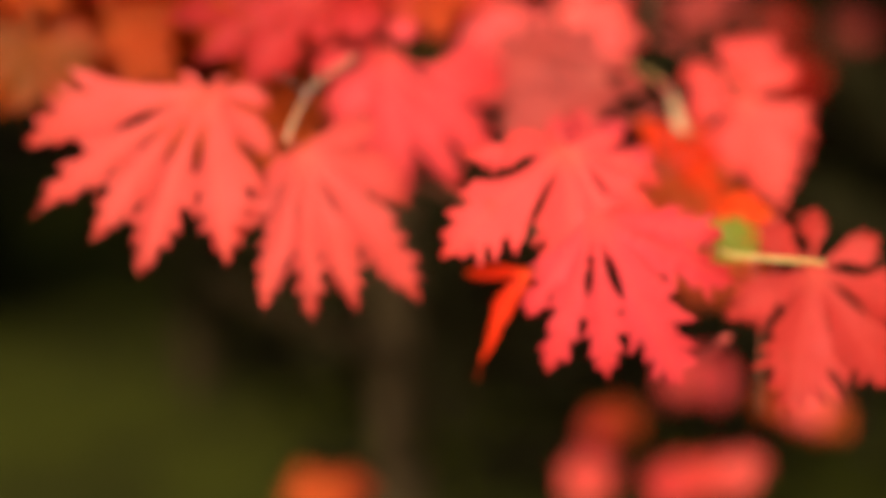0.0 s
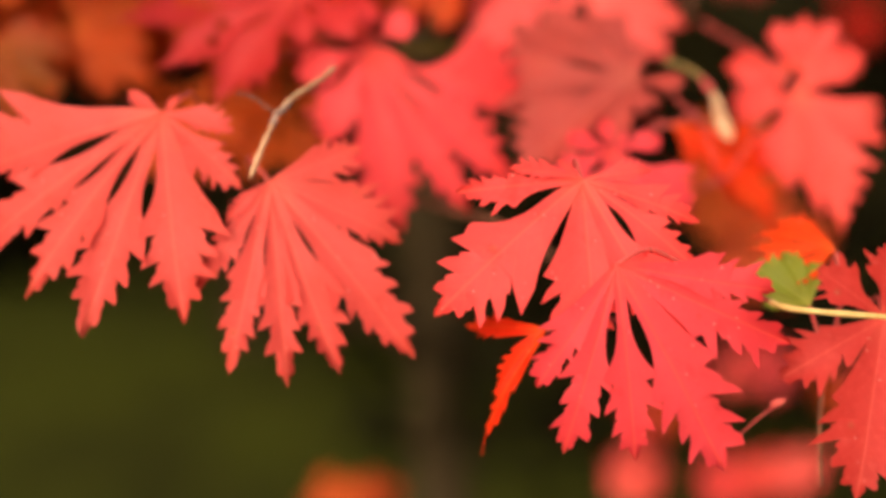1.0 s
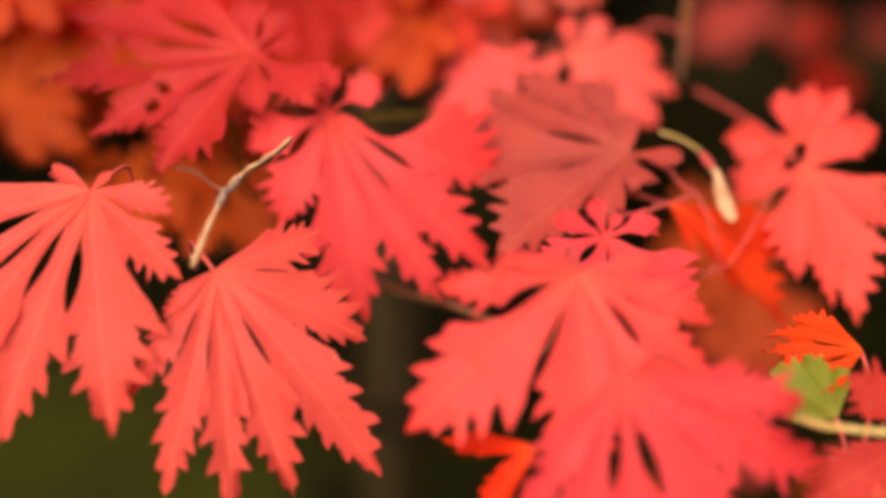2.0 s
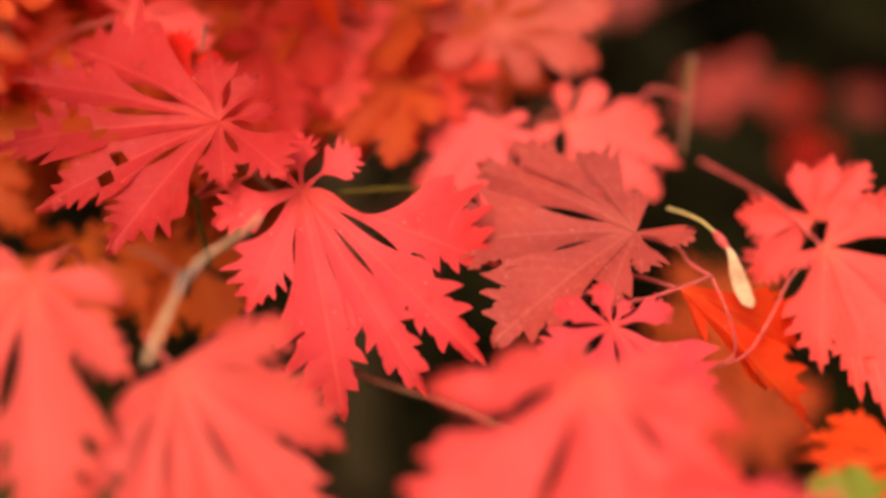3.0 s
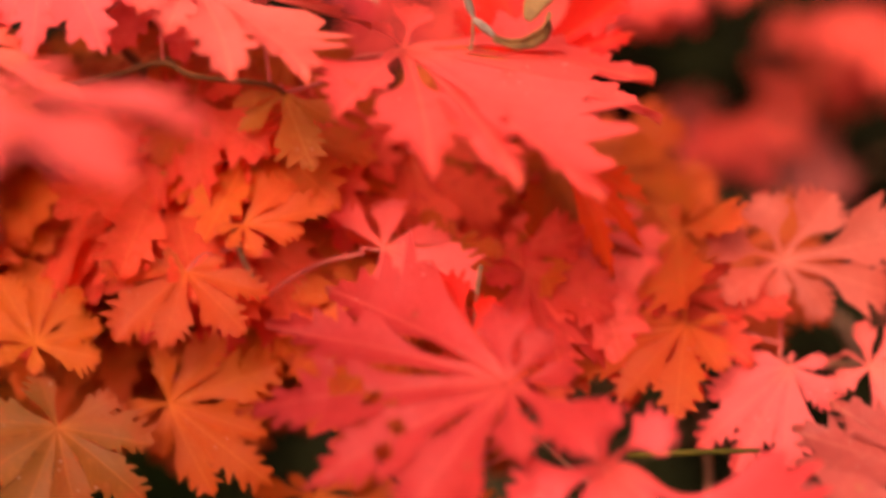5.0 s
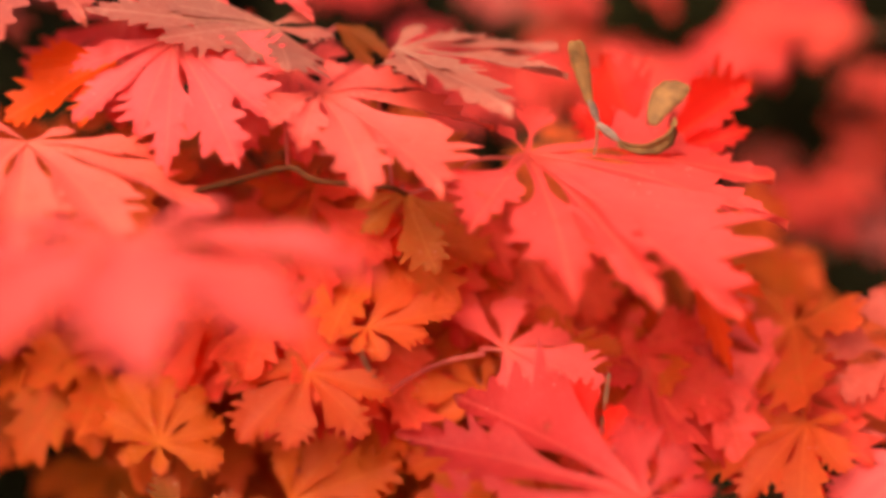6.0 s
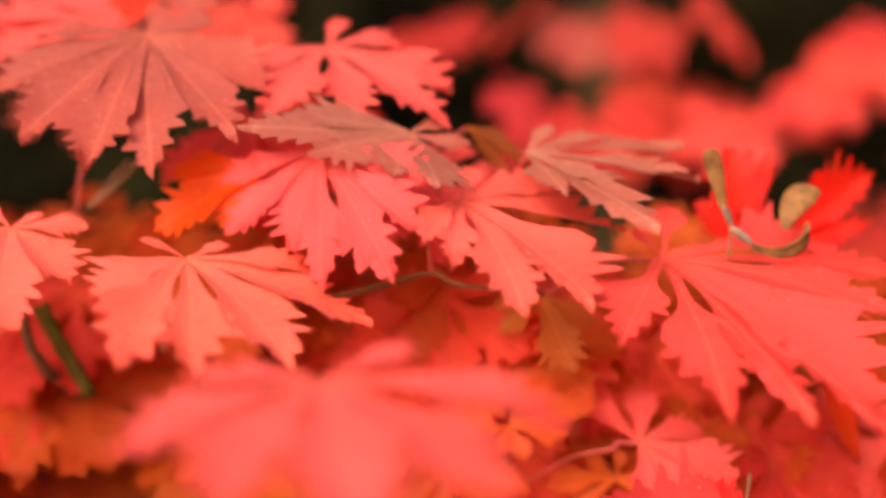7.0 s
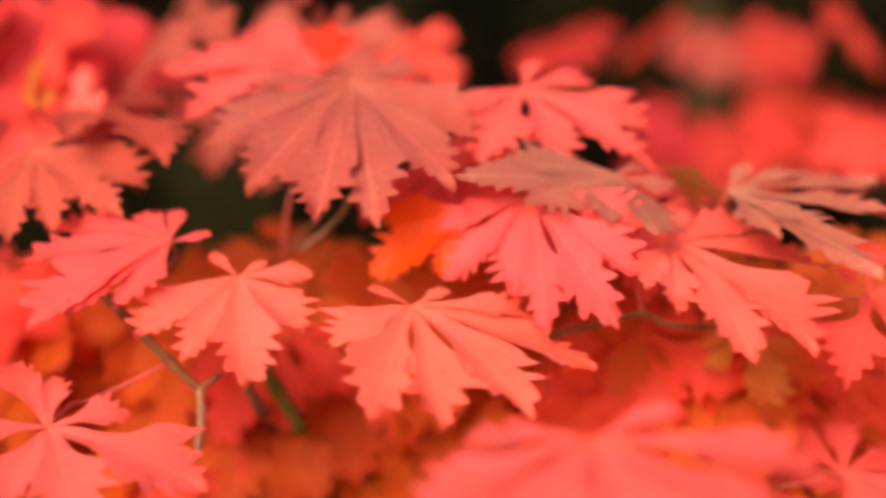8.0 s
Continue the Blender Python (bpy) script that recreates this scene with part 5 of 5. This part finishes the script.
# ---- winged seeds, buds and the green leaf ----
def ribbon(points, widths, side, cup=0.2, thick=0.00035):
    """A thin curved plate along the points: a seed's wing, with a rim on one side and closed edges."""
    pts, side = [Vector(p) for p in points], Vector(side).normalized()
    fine, wide = [], []
    for i in range(len(pts) - 1):
        p0, p1, p2, p3 = pts[max(i - 1, 0)], pts[i], pts[i + 1], pts[min(i + 2, len(pts) - 1)]
        for k in range(4):
            t = k / 4
            fine.append(0.5 * (2 * p1 + (p2 - p0) * t + (2 * p0 - 5 * p1 + 4 * p2 - p3) * t * t + (3 * p1 - p0 - 3 * p2 + p3) * t ** 3))
            wide.append(widths[i] + (widths[i + 1] - widths[i]) * t)
    fine.append(pts[-1])
    wide.append(widths[-1])
    bm = bmesh.new()
    rows = []
    for i, (p, w) in enumerate(zip(fine, wide)):
        ahead = (fine[min(i + 1, len(fine) - 1)] - fine[max(i - 1, 0)]).normalized()
        over = ahead.cross(side).normalized()
        top, low = [], []
        for c in range(5):
            u = (c - 2) / 2
            q = p + side * u * w + over * cup * w * (u * u - 0.3) + over * 0.0002 * math.sin(i * 1.9 + c)
            h = thick * (2.2 if c == 0 else 1)
            top.append(bm.verts.new(q + over * h))
            low.append(bm.verts.new(q - over * h))
        rows.append(top + low[::-1])
    for a, b in zip(rows, rows[1:]):
        for k in range(10):
            bm.faces.new((a[k], a[(k + 1) % 10], b[(k + 1) % 10], b[k])).smooth = True
    bm.faces.new(rows[0][::-1])
    bm.faces.new(rows[-1])
    return bm


def pip(a, b, radius):
    """A plump seed or bud from a to b, pointed at b."""
    a, b = Vector(a), Vector(b)
    bm = bmesh.new()
    bmesh.ops.create_uvsphere(bm, u_segments=12, v_segments=8, radius=1.0)
    turn = (b - a).to_track_quat("Z", "Y").to_matrix().to_4x4()
    for v in bm.verts:
        k = 1 - 0.35 * max(0.0, v.co.z)
        v.co = Vector((v.co.x * radius * k, v.co.y * radius * k, v.co.z * (b - a).length / 2))
    bm.transform(Matrix.Translation((a + b) / 2) @ turn)
    for f in bm.faces:
        f.smooth = True
    return bm


def samara(label):
    return tagged(new("maple_samara"), label, "seed", "winged seeds on the maple")


# dried pair lying across a front leaf
dry = samara("dried tan maple samara lying across a coral-red leaf")
dry.location = (-0.0556, -0.0800, 1.0175)


def near(thing, *points):
    return [Vector(p) - Vector(thing.location) for p in points]


part("wing", ribbon(near(dry, (-0.0605, -0.0940, 1.0037), (-0.0594, -0.0920, 1.0075), (-0.0577, -0.0880, 1.0119), (-0.0557, -0.0820, 1.0165)), (0.0005, 0.0008, 0.0006, 0.0003), (0.8, -0.2, 0.35), 0.5), TAN, dry)
part("wing", ribbon(near(dry, (-0.0539, -0.0780, 1.0201), (-0.0504, -0.0740, 1.0230), (-0.0456, -0.0700, 1.0257), (-0.0402, -0.0660, 1.0297)), (0.0003, 0.0006, 0.0011, 0.0006), (0.55, -0.3, 0.6), 0.4), TAN, dry)
part("nutlet", pip(*near(dry, (-0.0565, -0.0830, 1.0147), (-0.0543, -0.0790, 1.0203)), 0.0011), HUSK, dry)
part("nutlet", pip(*near(dry, (-0.0552, -0.0800, 1.0179), (-0.0508, -0.0760, 1.0220)), 0.0010), HUSK, dry)
part("stalk", tube(near(dry, (-0.0549, -0.0800, 1.0192), (-0.0584, -0.0780, 1.0204), (-0.0616, -0.0780, 1.0231), (-0.0657, -0.0800, 1.0247)), 0.00025, 5), HUSK, dry)

# fresh pair standing on the wide red leaf
pair = samara("brown maple samara with upright wings on a red leaf")
pair.location = (-0.0690, 0.0500, 1.1290)
part("wing", ribbon(near(pair, (-0.0742, 0.0460, 1.1508), (-0.0739, 0.0460, 1.1492), (-0.0728, 0.0470, 1.1450), (-0.0715, 0.0480, 1.1395), (-0.0704, 0.0490, 1.1346)), (0.0013, 0.0022, 0.0023, 0.0015, 0.0007), (0.9, -0.35, 0.1), 0.30), BROWN, pair)
part("wing", ribbon(near(pair, (-0.0632, 0.0490, 1.1250), (-0.0576, 0.0470, 1.1235), (-0.0526, 0.0460, 1.1249), (-0.0499, 0.0460, 1.1278), (-0.0495, 0.0470, 1.1304)), (0.0006, 0.0012, 0.0022, 0.0025, 0.0012), (0.1, -0.5, 0.85), 0.35), BROWN, pair)
part("wing", ribbon(near(pair, (-0.0546, 0.0500, 1.1293), (-0.0530, 0.0510, 1.1333), (-0.0505, 0.0520, 1.1372), (-0.0483, 0.0530, 1.1396), (-0.0470, 0.0540, 1.1404)), (0.0009, 0.0029, 0.0043, 0.0038, 0.0013), (0.90, -0.3, -0.25), 0.10, 0.00022), BROWN, pair)
part("nutlet", pip(*near(pair, (-0.0708, 0.0490, 1.1365), (-0.0682, 0.0490, 1.1295)), 0.0011), HUSK, pair)
part("nutlet", pip(*near(pair, (-0.0688, 0.0490, 1.1301), (-0.0623, 0.0490, 1.1247)), 0.0012), HUSK, pair)
part("stalk", tube(near(pair, (-0.0687, 0.0500, 1.1295), (-0.0687, 0.0500, 1.1253), (-0.0694, 0.0500, 1.1216)), 0.0004, 5), STEM["bark"], pair)

# single wing hanging from a red stalk
lone = samara("pale straw maple samara hanging from a red stalk")
lone.location = (0.0764, 0.0000, 1.0105)
part("wing", ribbon(near(lone, (0.0764, 0.0000, 1.0105), (0.0775, -0.0020, 1.0075), (0.0786, -0.0040, 1.0029), (0.0801, -0.0050, 0.9985), (0.0805, -0.0060, 0.9960)), (0.0008, 0.0016, 0.0026, 0.0028, 0.0014), (0.9, -0.3, -0.3), 0.25), TAN, lone)
part("nutlet", pip(*near(lone, (0.0728, 0.0040, 1.0147), (0.0768, 0.0000, 1.0096)), 0.0013), STEM["red"], lone)
part("stalk", tube(near(lone, (0.0620, 0.0150, 1.0191), (0.0665, 0.0120, 1.0180), (0.0704, 0.0080, 1.0165), (0.0734, 0.0040, 1.0141)), 0.0004, 5), STEM["yellow"], lone)


def bud(branch, a, b, radius, material, label):
    start = branch.line[0]
    part("bud", pip(Vector(a) - start, Vector(b) - start, radius), material, branch.thing, label)


bud(front_branch, (0.0752, -0.0990, 0.9776), (0.0746, -0.0990, 0.9704), 0.0010, BUD, "small black bud")
bud(back_branch, (0.0792, 0.0900, 1.0454), (0.0810, 0.0900, 1.0557), 0.0012, BROWN, "small orange-brown bud")
bud(front_branch, (0.0786, -0.1100, 0.9441), (0.0830, -0.1100, 0.9457), 0.0010, STEM["red"], "small dark red bud")
